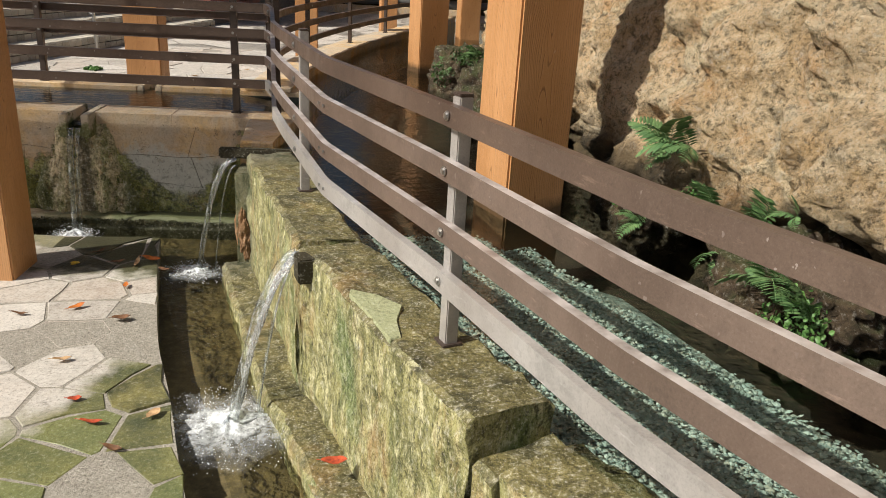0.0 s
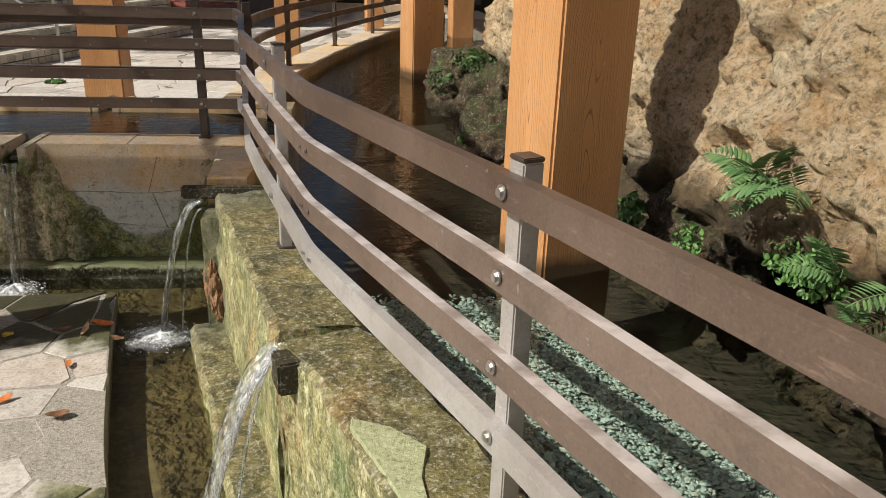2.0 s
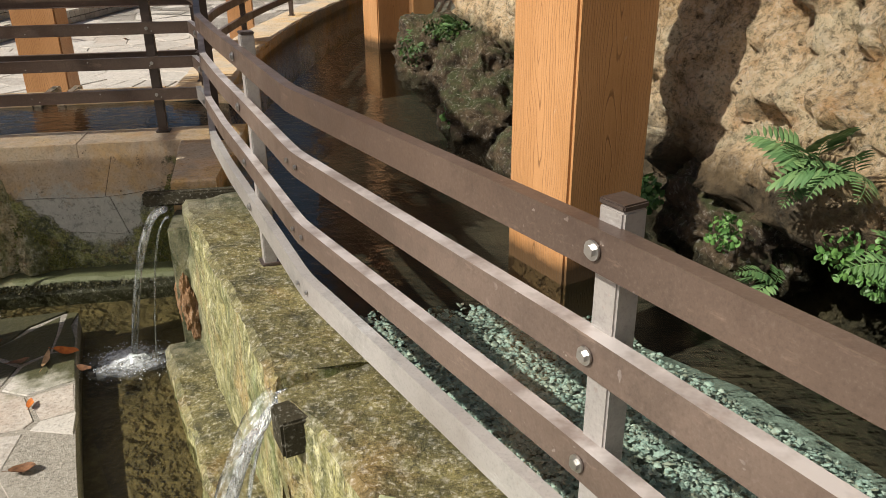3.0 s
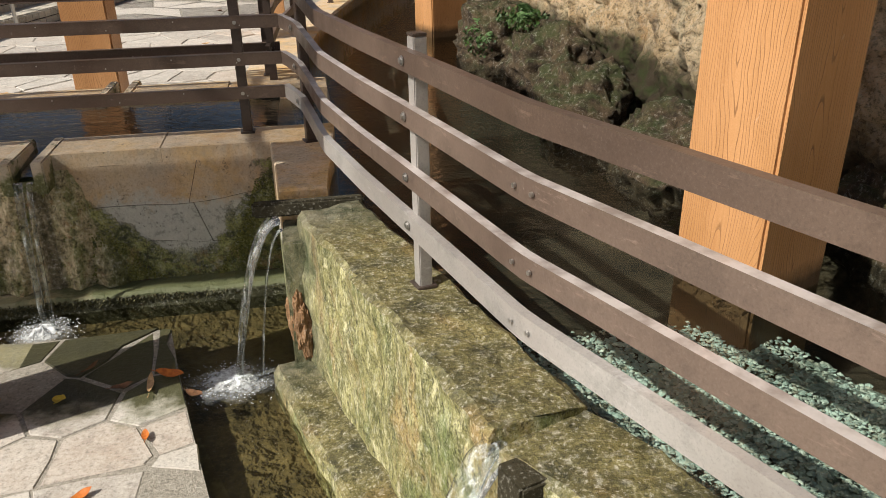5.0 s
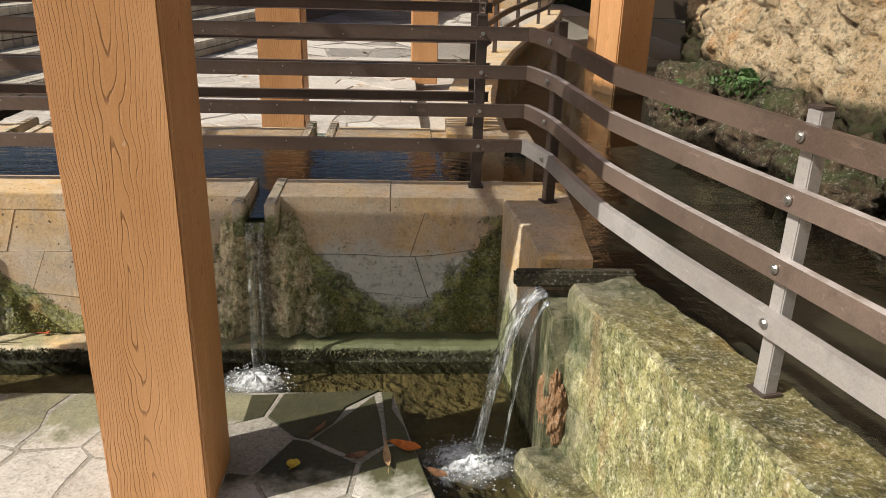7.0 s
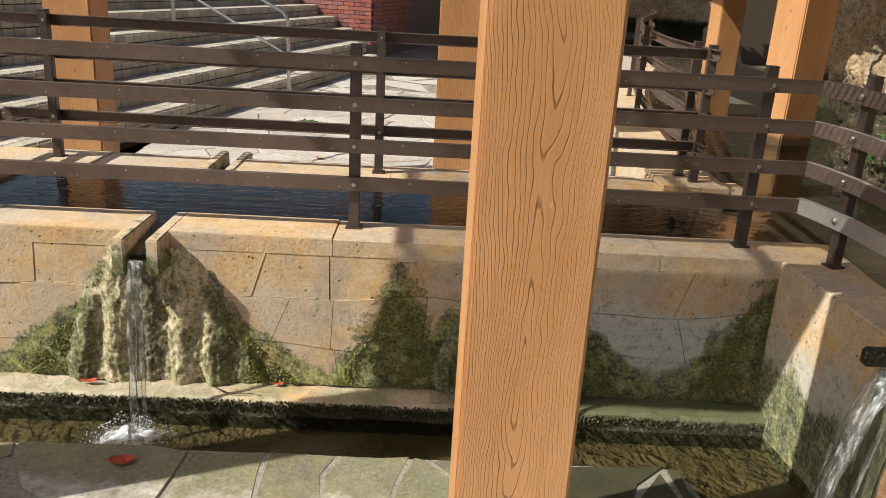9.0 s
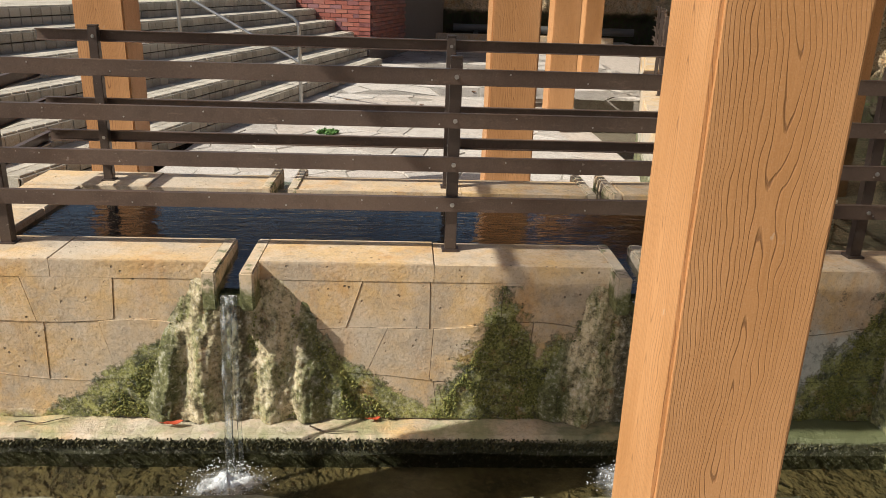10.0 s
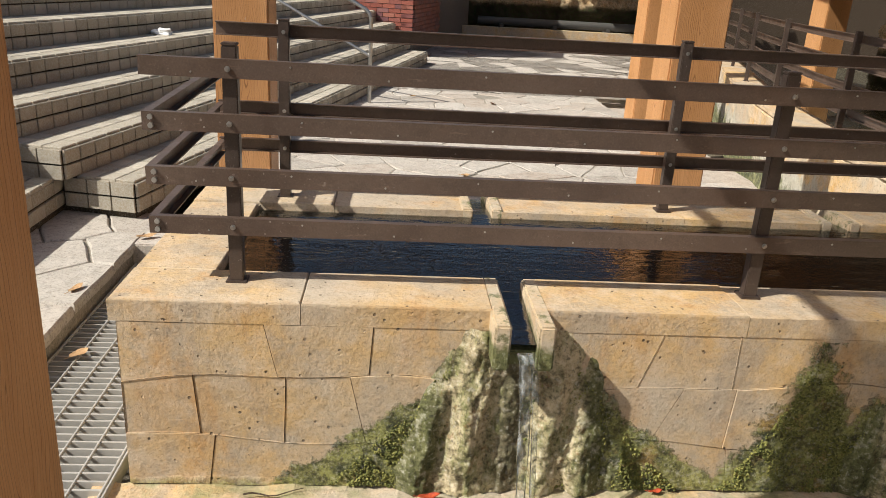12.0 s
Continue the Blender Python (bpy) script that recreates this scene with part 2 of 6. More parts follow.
def make_lip():
    s = Shade("mossy_spout_stone", 0.7, spec=0.35)
    c, pit = limestone(s)
    c = s.mix(0.35, c, (0.60, 0.56, 0.46))
    g = s.grit(s.mix(s.noise(20, 5, 0.7), (0.04, 0.05, 0.018), (0.28, 0.28, 0.12)), 60, 0.6, 0.4)
    z = s.axis(s.pos)[2]
    low = s.math("DIVIDE", s.math("SUBTRACT", s.math("ADD", 0.50, s.math("MULTIPLY", s.noise(11, 4, 0.7), 0.17)), z), 0.03, clamp=True)
    m = s.math("MAXIMUM", low, s.ramp(s.noise(13, 5, 0.7), (0.54, 0.0), (0.62, 0.9)))
    c = s.mix(m, c, g)
    return s.done(c, s.bump(s.noise(50, 6, 0.75), 0.8, 0.008))


def make_tufa():
    s = Shade("mineral_deposit", 0.7, spec=0.4)
    n = s.noise(11, 6, 0.72)
    c = s.mix(s.ramp(n, (0.34, 0.0), (0.58, 1.0)), (0.20, 0.165, 0.085), (0.66, 0.56, 0.36))
    c = s.mix(s.ramp(s.noise(9, 6, 0.75, s.scaled(s.pos, (1, 1, 0.4))), (0.48, 0.0), (0.62, 0.8)), c, s.mix(s.noise(30, 4, 0.7), (0.06, 0.085, 0.02), (0.30, 0.31, 0.10)))
    c = s.mix(s.ramp(s.noise(24, 4, 0.7), (0.58, 0.0), (0.68, 0.7)), c, (0.30, 0.155, 0.06))
    x = s.axis(s.pos)[0]
    dm = s.math("MINIMUM", s.math("ABSOLUTE", s.math("ADD", x, 3.155)), s.math("ABSOLUTE", s.math("ADD", x, 1.742)))
    flank = s.math("DIVIDE", s.math("SUBTRACT", s.math("ADD", dm, s.math("MULTIPLY", s.noise(8, 5, 0.7), 0.16)), 0.27), 0.05, clamp=True)
    c = s.mix(s.math("MULTIPLY", flank, 0.9), c, s.mix(s.noise(18, 5, 0.7), (0.03, 0.04, 0.014), (0.20, 0.21, 0.07)))
    wet = s.math("DIVIDE", s.math("SUBTRACT", 0.045, dm), 0.02, clamp=True)
    c = s.mix(s.math("MULTIPLY", wet, 0.8), c, (0.10, 0.085, 0.05))
    c = s.grit(s.grit(c, 22, 0.5, 0.4), 60, 0.8, 0.6)
    v = s.voro(60)
    h = s.math("ADD", s.math("MULTIPLY", s.noise(45, 6, 0.75), 1.2), s.math("MULTIPLY", v, 0.15))
    return s.done(c, s.bump(h, 0.7, 0.010))


def make_mosswall():
    s = Shade("mossy_channel_stone", 0.62, spec=0.4)
    st = s.scaled(s.pos, (1, 1, 0.42))
    a = s.noise(14, 6, 0.78, st)
    c = s.mix(s.ramp(a, (0.33, 0.0), (0.66, 1.0)), (0.075, 0.085, 0.028), (0.42, 0.39, 0.16))
    c = s.mix(s.ramp(s.noise(26, 6, 0.78, st), (0.52, 0.0), (0.62, 0.85)), c, (0.66, 0.62, 0.36))
    c = s.mix(s.ramp(s.noise(6, 5, 0.7, st), (0.52, 0.0), (0.66, 0.75)), c, (0.36, 0.24, 0.10))
    c = s.mix(s.ramp(s.noise(4.5, 4, 0.65, st), (0.54, 0.0), (0.68, 0.7)), c, (0.10, 0.16, 0.045))
    c = s.grit(s.grit(c, 48, 0.85, 0.5, s.scaled(s.pos, (1, 1, 0.6))), 120, 0.8, 0.55)
    up = s.axis(s.g.outputs["Normal"])[2]
    flat = s.ramp(up, (0.45, 0.0), (0.8, 1.0))
    t = s.mix(s.ramp(s.noise(7, 6, 0.72), (0.36, 0.0), (0.64, 1.0)), (0.045, 0.043, 0.016), (0.20, 0.17, 0.062))
    t = s.mix(s.ramp(s.noise(40, 5, 0.75), (0.56, 0.0), (0.7, 0.8)), t, (0.30, 0.27, 0.13))
    t = s.mix(s.ramp(s.noise(3.2, 4, 0.6), (0.56, 0.0), (0.68, 0.6)), t, (0.24, 0.15, 0.05))
    t = s.grit(s.grit(t, 30, 0.6, 0.3), 90, 0.85, 0.6)
    c = s.mix(flat, c, t)
    y = s.axis(s.pos)[1]
    far = s.math("DIVIDE", s.math("SUBTRACT", s.math("ADD", y, s.math("MULTIPLY", s.noise(5, 4, 0.7), 0.6)), 4.0), 0.25, clamp=True)
    far = s.math("MULTIPLY", far, s.math("LESS_THAN", y, 5.4))
    c = s.mix(s.math("MULTIPLY", far, 0.75), c, s.mix(s.ramp(s.noise(14, 5, 0.7, st), (0.4, 0.0), (0.65, 1.0)), (0.03, 0.04, 0.02), (0.22, 0.2, 0.14)))
    h = s.math("ADD", s.noise(38, 6, 0.75), s.math("MULTIPLY", s.noise(130, 3, 0.6), 0.4))
    return s.done(c, s.bump(h, 0.8, 0.009), s.ramp(s.noise(8, 3, 0.6), (0.35, 0.4), (0.65, 0.8)))


def make_flag(name, wet=True):
    s = Shade(name, 0.8, spec=0.3)
    tone = s.ramp(s.rnd(), (0.0, (0.33, 0.29, 0.25)), (0.4, (0.46, 0.42, 0.37)), (0.7, (0.40, 0.33, 0.27)), (1.0, (0.52, 0.48, 0.43)))
    c = s.mix(s.ramp(s.noise(10, 6, 0.7), (0.35, 0.0), (0.7, 0.55)), tone, (0.60, 0.57, 0.52))
    c = s.mix(s.ramp(s.noise(24, 5, 0.7), (0.56, 0.0), (0.72, 0.5)), c, (0.22, 0.19, 0.16))
    c = s.grit(s.grit(c, 18, 0.25, 0.15), 75, 0.45, 0.3)
    rough = 0.78
    h = s.noise(50, 5, 0.7)
    if wet:
        x, y, z = s.axis(s.pos)
        n = s.math("MULTIPLY", s.math("SUBTRACT", s.noise(4.2, 4, 0.65), 0.5), 1.1)
        edge = s.math("SUBTRACT", s.math("ADD", x, 0.92), s.math("MULTIPLY", s.math("SUBTRACT", y, 3.05), 0.47))
        near = s.math("DIVIDE", s.math("ADD", edge, s.math("MULTIPLY", n, 0.35)), 0.10, clamp=True)
        back = s.math("DIVIDE", s.math("ADD", s.math("SUBTRACT", y, 4.0), s.math("MULTIPLY", n, 0.6)), 0.1, clamp=True)
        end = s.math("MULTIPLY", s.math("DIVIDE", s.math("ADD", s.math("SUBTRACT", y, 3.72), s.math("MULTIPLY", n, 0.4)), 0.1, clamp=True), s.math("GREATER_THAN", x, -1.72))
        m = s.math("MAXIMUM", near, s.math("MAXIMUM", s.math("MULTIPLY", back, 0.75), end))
        g = s.mix(s.ramp(s.noise(6, 5, 0.7), (0.36, 0.0), (0.64, 1.0)), (0.030, 0.036, 0.014), (0.20, 0.18, 0.06))
        g = s.mix(s.math("MULTIPLY", s.rnd(), 0.7), g, (0.15, 0.18, 0.06))
        g = s.grit(g, 70, 0.5, 0.3)
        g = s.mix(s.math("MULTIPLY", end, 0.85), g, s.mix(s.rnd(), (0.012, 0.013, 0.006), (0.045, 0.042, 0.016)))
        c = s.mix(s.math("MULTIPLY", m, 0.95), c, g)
        rough = s.math("SUBTRACT", 0.78, s.math("MULTIPLY", m, 0.45))
    return s.done(c, s.bump(h, 0.55, 0.006), rough)


def make_mortar(name, a, b):
    s = Shade(name, 0.9, spec=0.2)
    c = s.grit(s.mix(s.noise(12, 6, 0.7), a, b), 80, 0.5, 0.35)
    return s.done(c, s.bump(s.noise(80, 5, 0.75), 0.8, 0.008))


def make_rock():
    s = Shade("tufa_cliff", 0.88, spec=0.2)
    x, y, z = s.axis(s.pos)
    big = s.noise(1.7, 6, 0.68)
    c = s.mix(s.ramp(big, (0.34, 0.0), (0.64, 1.0)), (0.56, 0.37, 0.18), (0.84, 0.66, 0.43))
    c = s.mix(s.ramp(s.noise(6, 6, 0.75), (0.5, 0.0), (0.66, 0.75)), c, (0.78, 0.645, 0.44))
    c = s.mix(s.ramp(s.noise(3.1, 5, 0.7, s.scaled(s.pos, (1, 1, 1), (3, 7, 1))), (0.53, 0.0), (0.66, 0.7)), c, (0.62, 0.33, 0.13))
    c = s.mix(s.ramp(s.noise(4.1, 6, 0.75, s.scaled(s.pos, (1, 1, 0.7), (9, 1, 4))), (0.60, 0.0), (0.68, 0.6)), c, (0.17, 0.135, 0.09))
    at = s.t.nodes.new("ShaderNodeAttribute")
    at.attribute_name = "seam"
    vm = s.ramp(at.outputs["Fac"], (0.25, 0.0), (0.6, 1.0))
    c = s.mix(s.math("MULTIPLY", vm, 0.75), c, (0.70, 0.58, 0.38))
    c = s.mix(s.ramp(s.noise(2.4, 6, 0.75, s.scaled(s.pos, (1, 1, 1), (2, 5, 8))), (0.56, 0.0), (0.66, 0.65)), c, (0.30, 0.24, 0.18))
    c = s.grit(c, 13, 0.5, 0.3)
    c = s.grit(c, 30, 0.75, 0.45)
    c = s.grit(c, 75, 0.55, 0.4)
    # Damp foot, with the shade over the channel's edge painted into its colour.
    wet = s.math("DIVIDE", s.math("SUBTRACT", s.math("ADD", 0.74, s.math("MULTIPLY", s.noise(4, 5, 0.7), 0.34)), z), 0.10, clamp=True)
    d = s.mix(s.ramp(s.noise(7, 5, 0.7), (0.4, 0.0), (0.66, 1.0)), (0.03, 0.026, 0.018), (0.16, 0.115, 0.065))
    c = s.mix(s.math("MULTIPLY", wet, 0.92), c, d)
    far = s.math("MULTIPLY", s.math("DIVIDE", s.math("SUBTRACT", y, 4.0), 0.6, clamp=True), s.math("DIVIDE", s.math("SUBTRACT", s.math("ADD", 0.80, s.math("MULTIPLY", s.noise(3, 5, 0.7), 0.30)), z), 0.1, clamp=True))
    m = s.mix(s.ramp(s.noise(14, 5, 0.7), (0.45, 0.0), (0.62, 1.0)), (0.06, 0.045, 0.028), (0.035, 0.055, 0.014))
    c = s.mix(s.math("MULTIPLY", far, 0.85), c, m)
    pit = s.ramp(s.voro(17), (0.0, 0.0), (0.22, 0.6), (0.5, 1.0))
    h = s.math("ADD", s.math("MULTIPLY", s.noise(22, 8, 0.78), 1.6), s.math("ADD", s.math("MULTIPLY", pit, 0.4), s.math("MULTIPLY", vm, 0.5)))
    hole = s.ramp(s.noise(28, 4, 0.7), (0.30, 1.0), (0.37, 0.0))
    c = s.mix(s.math("MULTIPLY", hole, 0.75), c, (0.08, 0.05, 0.028))
    return s.done(c, s.bump(s.math("SUBTRACT", h, s.math("MULTIPLY", hole, 0.8)), 1.0, 0.035))


def make_boulder():
    s = Shade("mossy_boulder_stone", 0.85, spec=0.25)
    up = s.axis(s.g.outputs["Normal"])[2]
    c = s.mix(s.ramp(s.noise(8, 6, 0.75), (0.36, 0.0), (0.66, 1.0)), (0.028, 0.02, 0.013), (0.15, 0.105, 0.062))
    m = s.math("MULTIPLY", s.ramp(up, (0.2, 0.0), (0.7, 1.0)), s.ramp(s.noise(6, 5, 0.7), (0.4, 0.0), (0.56, 1.0)))
    c = s.mix(s.math("MULTIPLY", m, 0.6), c, (0.045, 0.07, 0.018))
    c = s.grit(c, 45, 0.7, 0.35)
    return s.done(c, s.bump(s.noise(30, 7, 0.78), 1.0, 0.03))


def make_gravel():
    s = Shade("gravel", 0.55, spec=0.4)
    c = s.ramp(s.isle(), (0.0, (0.24, 0.31, 0.27)), (0.2, (0.36, 0.45, 0.40)), (0.4, (0.48, 0.55, 0.48)), (0.55, (0.32, 0.31, 0.24)), (0.72, (0.38, 0.47, 0.42)), (0.88, (0.24, 0.28, 0.24)), (1.0, (0.58, 0.62, 0.54)))
    alg = s.ramp(s.noise(2.4, 4, 0.65), (0.58, 0.0), (0.72, 0.7))
    c = s.mix(alg, c, (0.06, 0.065, 0.03))
    return s.done(c, s.bump(s.noise(120, 3, 0.6), 0.3, 0.003))


def make_bed(name, a, b, scale=5):
    s = Shade(name, 0.7, spec=0.4)
    c = s.mix(s.ramp(s.noise(scale, 6, 0.7), (0.36, 0.0), (0.66, 1.0)), a, b)
    c = s.mix(s.ramp(s.noise(scale * 6, 4, 0.7), (0.50, 0.0), (0.72, 0.5)), c, tuple(k * 1.5 for k in b))
    return s.done(c, s.bump(s.noise(50, 5, 0.7), 0.6, 0.008))


def make_water(name, tint, ripple, scale, stretch=(1, 1, 1), gloss=0.02, ior=1.34):
    """Clear water: what lies below shows through, and the surface mirrors by Fresnel."""
    s = Shade(name)
    t = s.t
    t.nodes.remove(s.b)
    v = s.scaled(s.pos, stretch)
    h = s.math("ADD", s.noise(scale, 3, 0.5, v, 0.4), s.math("MULTIPLY", s.noise(scale * 3.1, 2, 0.5, v), 0.35))
    nrm = s.bump(h, 1.0, ripple)
    f = t.nodes.new("ShaderNodeFresnel")
    f.inputs["IOR"].default_value = ior
    s.put(f.inputs["Normal"], nrm)
    tr = t.nodes.new("ShaderNodeBsdfTransparent")
    tr.inputs["Color"].default_value = (*tint, 1)
    gl = t.nodes.new("ShaderNodeBsdfGlossy")
    gl.inputs["Roughness"].default_value = gloss
    s.put(gl.inputs["Normal"], nrm)
    mx = t.nodes.new("ShaderNodeMixShader")
    s.put(mx.inputs[0], f.outputs[0])
    s.put(mx.inputs[1], tr.outputs[0])
    s.put(mx.inputs[2], gl.outputs[0])
    t.links.new(mx.outputs[0], t.nodes["Material Output"].inputs[0])
    return s.m


def make_stream():
    """Falling water: clear with bright streaks along the fall."""
    s = Shade("falling_water", 0.12)
    t = s.t
    st = s.noise(60, 3, 0.6, s.scaled(s.pos, (1, 1, 0.10)))
    white = s.ramp(st, (0.52, 0.02), (0.74, 0.42))
    s.b.inputs["Base Color"].default_value = (0.85, 0.88, 0.88, 1)
    s.put(s.b.inputs["Normal"], s.bump(st, 0.8, 0.01))
    tr = t.nodes.new("ShaderNodeBsdfTransparent")
    tr.inputs["Color"].default_value = (0.93, 0.95, 0.94, 1)
    gl = t.nodes.new("ShaderNodeBsdfGlossy")
    gl.inputs["Roughness"].default_value = 0.08
    s.put(gl.inputs["Normal"], s.bump(st, 0.9, 0.02))
    f = t.nodes.new("ShaderNodeFresnel")
    f.inputs["IOR"].default_value = 1.34
    m1 = t.nodes.new("ShaderNodeMixShader")
    s.put(m1.inputs[0], f.outputs[0])
    s.put(m1.inputs[1], tr.outputs[0])
    s.put(m1.inputs[2], gl.outputs[0])
    m2 = t.nodes.new("ShaderNodeMixShader")
    s.put(m2.inputs[0], white)
    s.put(m2.inputs[1], m1.outputs[0])
    s.put(m2.inputs[2], s.b.outputs[0])
    t.links.new(m2.outputs[0], t.nodes["Material Output"].inputs[0])
    return s.m


def make_foam():
    s = Shade("foam", 0.6)
    t = s.t
    s.b.inputs["Base Color"].default_value = (0.88, 0.91, 0.93, 1)
    a = t.nodes.new("ShaderNodeAttribute")
    a.attribute_name = "soft"
    n = s.ramp(s.noise(38, 5, 0.7), (0.36, 0.0), (0.62, 1.0))
    fac = s.math("MULTIPLY", s.math("POWER", a.outputs["Fac"], 1.3), s.math("ADD", s.math("MULTIPLY", n, 0.85), s.math("MULTIPLY", a.outputs["Fac"], 0.5)), clamp=True)
    tr = t.nodes.new("ShaderNodeBsdfTransparent")
    m = t.nodes.new("ShaderNodeMixShader")
    s.put(m.inputs[0], fac)
    s.put(m.inputs[1], tr.outputs[0])
    s.put(m.inputs[2], s.b.outputs[0])
    s.put(s.b.inputs["Normal"], s.bump(s.noise(60, 5, 0.7), 0.8, 0.01))
    t.links.new(m.outputs[0], t.nodes["Material Output"].inputs[0])
    return s.m


def make_tile():
    s = Shade("granite_step_tile", 0.8, spec=0.3)
    tone = s.mix(s.isle(), (0.30, 0.26, 0.195), (0.52, 0.465, 0.375))
    c = s.mix(s.ramp(s.noise(90, 4, 0.7), (0.4, 0.0), (0.65, 0.6)), tone, (0.54, 0.52, 0.47))
    c = s.mix(s.ramp(s.noise(3, 5, 0.7), (0.5, 0.0), (0.7, 0.5)), c, (0.24, 0.22, 0.18))
    return s.done(c, s.bump(s.math("ADD", s.noise(120, 4, 0.7), s.noise(28, 4, 0.7)), 0.6, 0.008))


def make_brick():
    s = Shade("glazed_red_brick", 0.5, spec=0.45)
    c = s.ramp(s.rnd(), (0.0, (0.26, 0.075, 0.055)), (0.35, (0.36, 0.11, 0.075)), (0.6, (0.17, 0.075, 0.085)), (0.8, (0.40, 0.15, 0.10)), (1.0, (0.24, 0.12, 0.13)))
    c = s.mix(s.math("MULTIPLY", s.noise(30, 4, 0.7), 0.4), c, (0.16, 0.06, 0.05))
    return s.done(c, s.bump(s.noise(60, 4, 0.6), 0.3, 0.003))


def make_leafy(name, a, b, rough=0.5):
    s = Shade(name, rough, spec=0.4)
    c = s.mix(s.isle(), a, b)
    c = s.mix(s.math("MULTIPLY", s.noise(20, 3, 0.6), 0.4), c, b)
    s.b.inputs["Subsurface Weight"].default_value = 0.0
    return s.done(c)


def make_dead_leaf(name, a, b):
    s = Shade(name, 0.6, spec=0.3)
    c = s.mix(s.ramp(s.noise(60, 4, 0.7), (0.4, 0.0), (0.65, 1.0)), a, b)
    return s.done(c, s.bump(s.noise(90, 3, 0.6), 0.4, 0.003))


def make_steel(name, base=(0.55, 0.54, 0.52), rough=0.32, metal=0.9):
    s = Shade(name, rough, metal)
    c = s.mix(s.noise(14, 5, 0.7), base, tuple(k * 0.7 for k in base))
    return s.done(c, s.bump(s.noise(120, 3, 0.6), 0.08, 0.001))


WOOD = make_wood()
WOOD_WET = make_wood("carved_wood_grain_wet_foot", True)
RAIL = make_rail("brown_anodised_rail", (0.095, 0.064, 0.05), (0.185, 0.13, 0.10))
RAIL_PALE = make_rail("faded_rail", (0.35, 0.32, 0.30), (0.55, 0.53, 0.51))
# Lighter copy of the brown rail; sunlit sheen is painted into its base colour.
RAIL_WORN_SHEEN = make_rail("worn_brown_rail_sheen", (0.135, 0.095, 0.075), (0.25, 0.185, 0.15), 0.9)
POST = make_rail("brown_post", (0.065, 0.046, 0.038), (0.105, 0.078, 0.064))
BOLT = make_steel("zinc_bolt")
STONE = make_limestone("limestone_face")
CAP = make_limestone("limestone_cap", moss=False)
CORE = make_mortar("dark_joint", (0.07, 0.055, 0.04), (0.16, 0.12, 0.08))
TUFA = make_tufa()
MOSSWALL = make_mosswall()
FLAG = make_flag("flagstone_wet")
FLAG_DRY = make_flag("flagstone_dry", wet=False)
MORTAR = make_mortar("grey_mortar", (0.22, 0.20, 0.165), (0.40, 0.365, 0.31))
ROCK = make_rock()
BOULDER = make_boulder()
GRAVEL = make_gravel()
BED = make_bed("channel_bed", (0.012, 0.011, 0.007), (0.06, 0.045, 0.026))
TROUGH_BED = make_bed("trough_bed", (0.010, 0.013, 0.010), (0.035, 0.04, 0.028))
SILT = make_bed("runnel_silt", (0.055, 0.045, 0.02), (0.20, 0.155, 0.07))
WATER = make_water("spring_water", (0.88, 0.94, 0.91), 0.006, 9, (1, 2.2, 1))
TROUGH_WATER = make_water("trough_water", (0.42, 0.55, 0.48), 0.005, 7, (1, 2.8, 1), 0.006, 2.9)
RUNNEL = make_water("runnel_water", (0.80, 0.80, 0.72), 0.010, 16)
STREAM = make_stream()
FOAM = make_foam()
TILE = make_tile()
BRICK = make_brick()
STEEL = make_steel("brushed_steel")
GALV = make_steel("galvanised_steel", (0.62, 0.60, 0.56), 0.5, 0.35)
STEP_JOINT = make_mortar("step_joint", (0.05, 0.042, 0.03), (0.12, 0.10, 0.075))
BANK_BED = make_bed("gravel_bed", (0.10, 0.12, 0.095), (0.28, 0.33, 0.28), 60)
EARTH = make_mortar("earth", (0.10, 0.085, 0.06), (0.19, 0.16, 0.11))
FERN = make_leafy("fern_green", (0.05, 0.12, 0.042), (0.14, 0.23, 0.085))
HERB = make_leafy("small_leaf_green", (0.045, 0.12, 0.03), (0.12, 0.24, 0.06))
HERB_DARK = make_leafy("dark_herb_green", (0.02, 0.045, 0.012), (0.05, 0.10, 0.02))
LIME = make_mortar("pale_lime_patch", (0.24, 0.26, 0.13), (0.46, 0.47, 0.29))
DARKWALL = make_mortar("dark_plaster", (0.05, 0.035, 0.025), (0.11, 0.08, 0.055))
PIPE = make_steel("grey_pipe", (0.12, 0.12, 0.115), 0.5, 0.2)


# ---- mesh helpers ----
def mesh_of(name, verts, faces, material, smooth=False):
    me = bpy.data.meshes.new(name)
    me.from_pydata([tuple(v) for v in verts], [], faces)
    me.materials.append(material)
    if smooth:
        me.polygons.foreach_set("use_smooth", [True] * len(me.polygons))
    me.update()
    return me


def part(name, bm, material, parent=None, label=""):
    """Links a bmesh, or a mesh that is ready, as one object under a thing or a part."""
    if isinstance(bm, bmesh.types.BMesh):
        me = bpy.data.meshes.new(name)
        bm.to_mesh(me)
        bm.free()
        me.materials.append(material)
    else:
        me = bm
    ob = new(name, me)
    if parent is not None:
        ob.parent = parent
    if label:
        ob["label"] = label
    return ob


def box(bm, x0, x1, y0, y1, z0, z1, bevel=0.0, m=None):
    mat4 = Matrix.LocRotScale(((x0 + x1) / 2, (y0 + y1) / 2, (z0 + z1) / 2), None, (x1 - x0, y1 - y0, z1 - z0))
    r = bmesh.ops.create_cube(bm, size=1, matrix=(m @ mat4) if m else mat4)
    if bevel:
        es = list({e for v in r["verts"] for e in v.link_edges})
        bmesh.ops.bevel(bm, geom=es, offset=bevel, segments=2, affect="EDGES")
    return bm


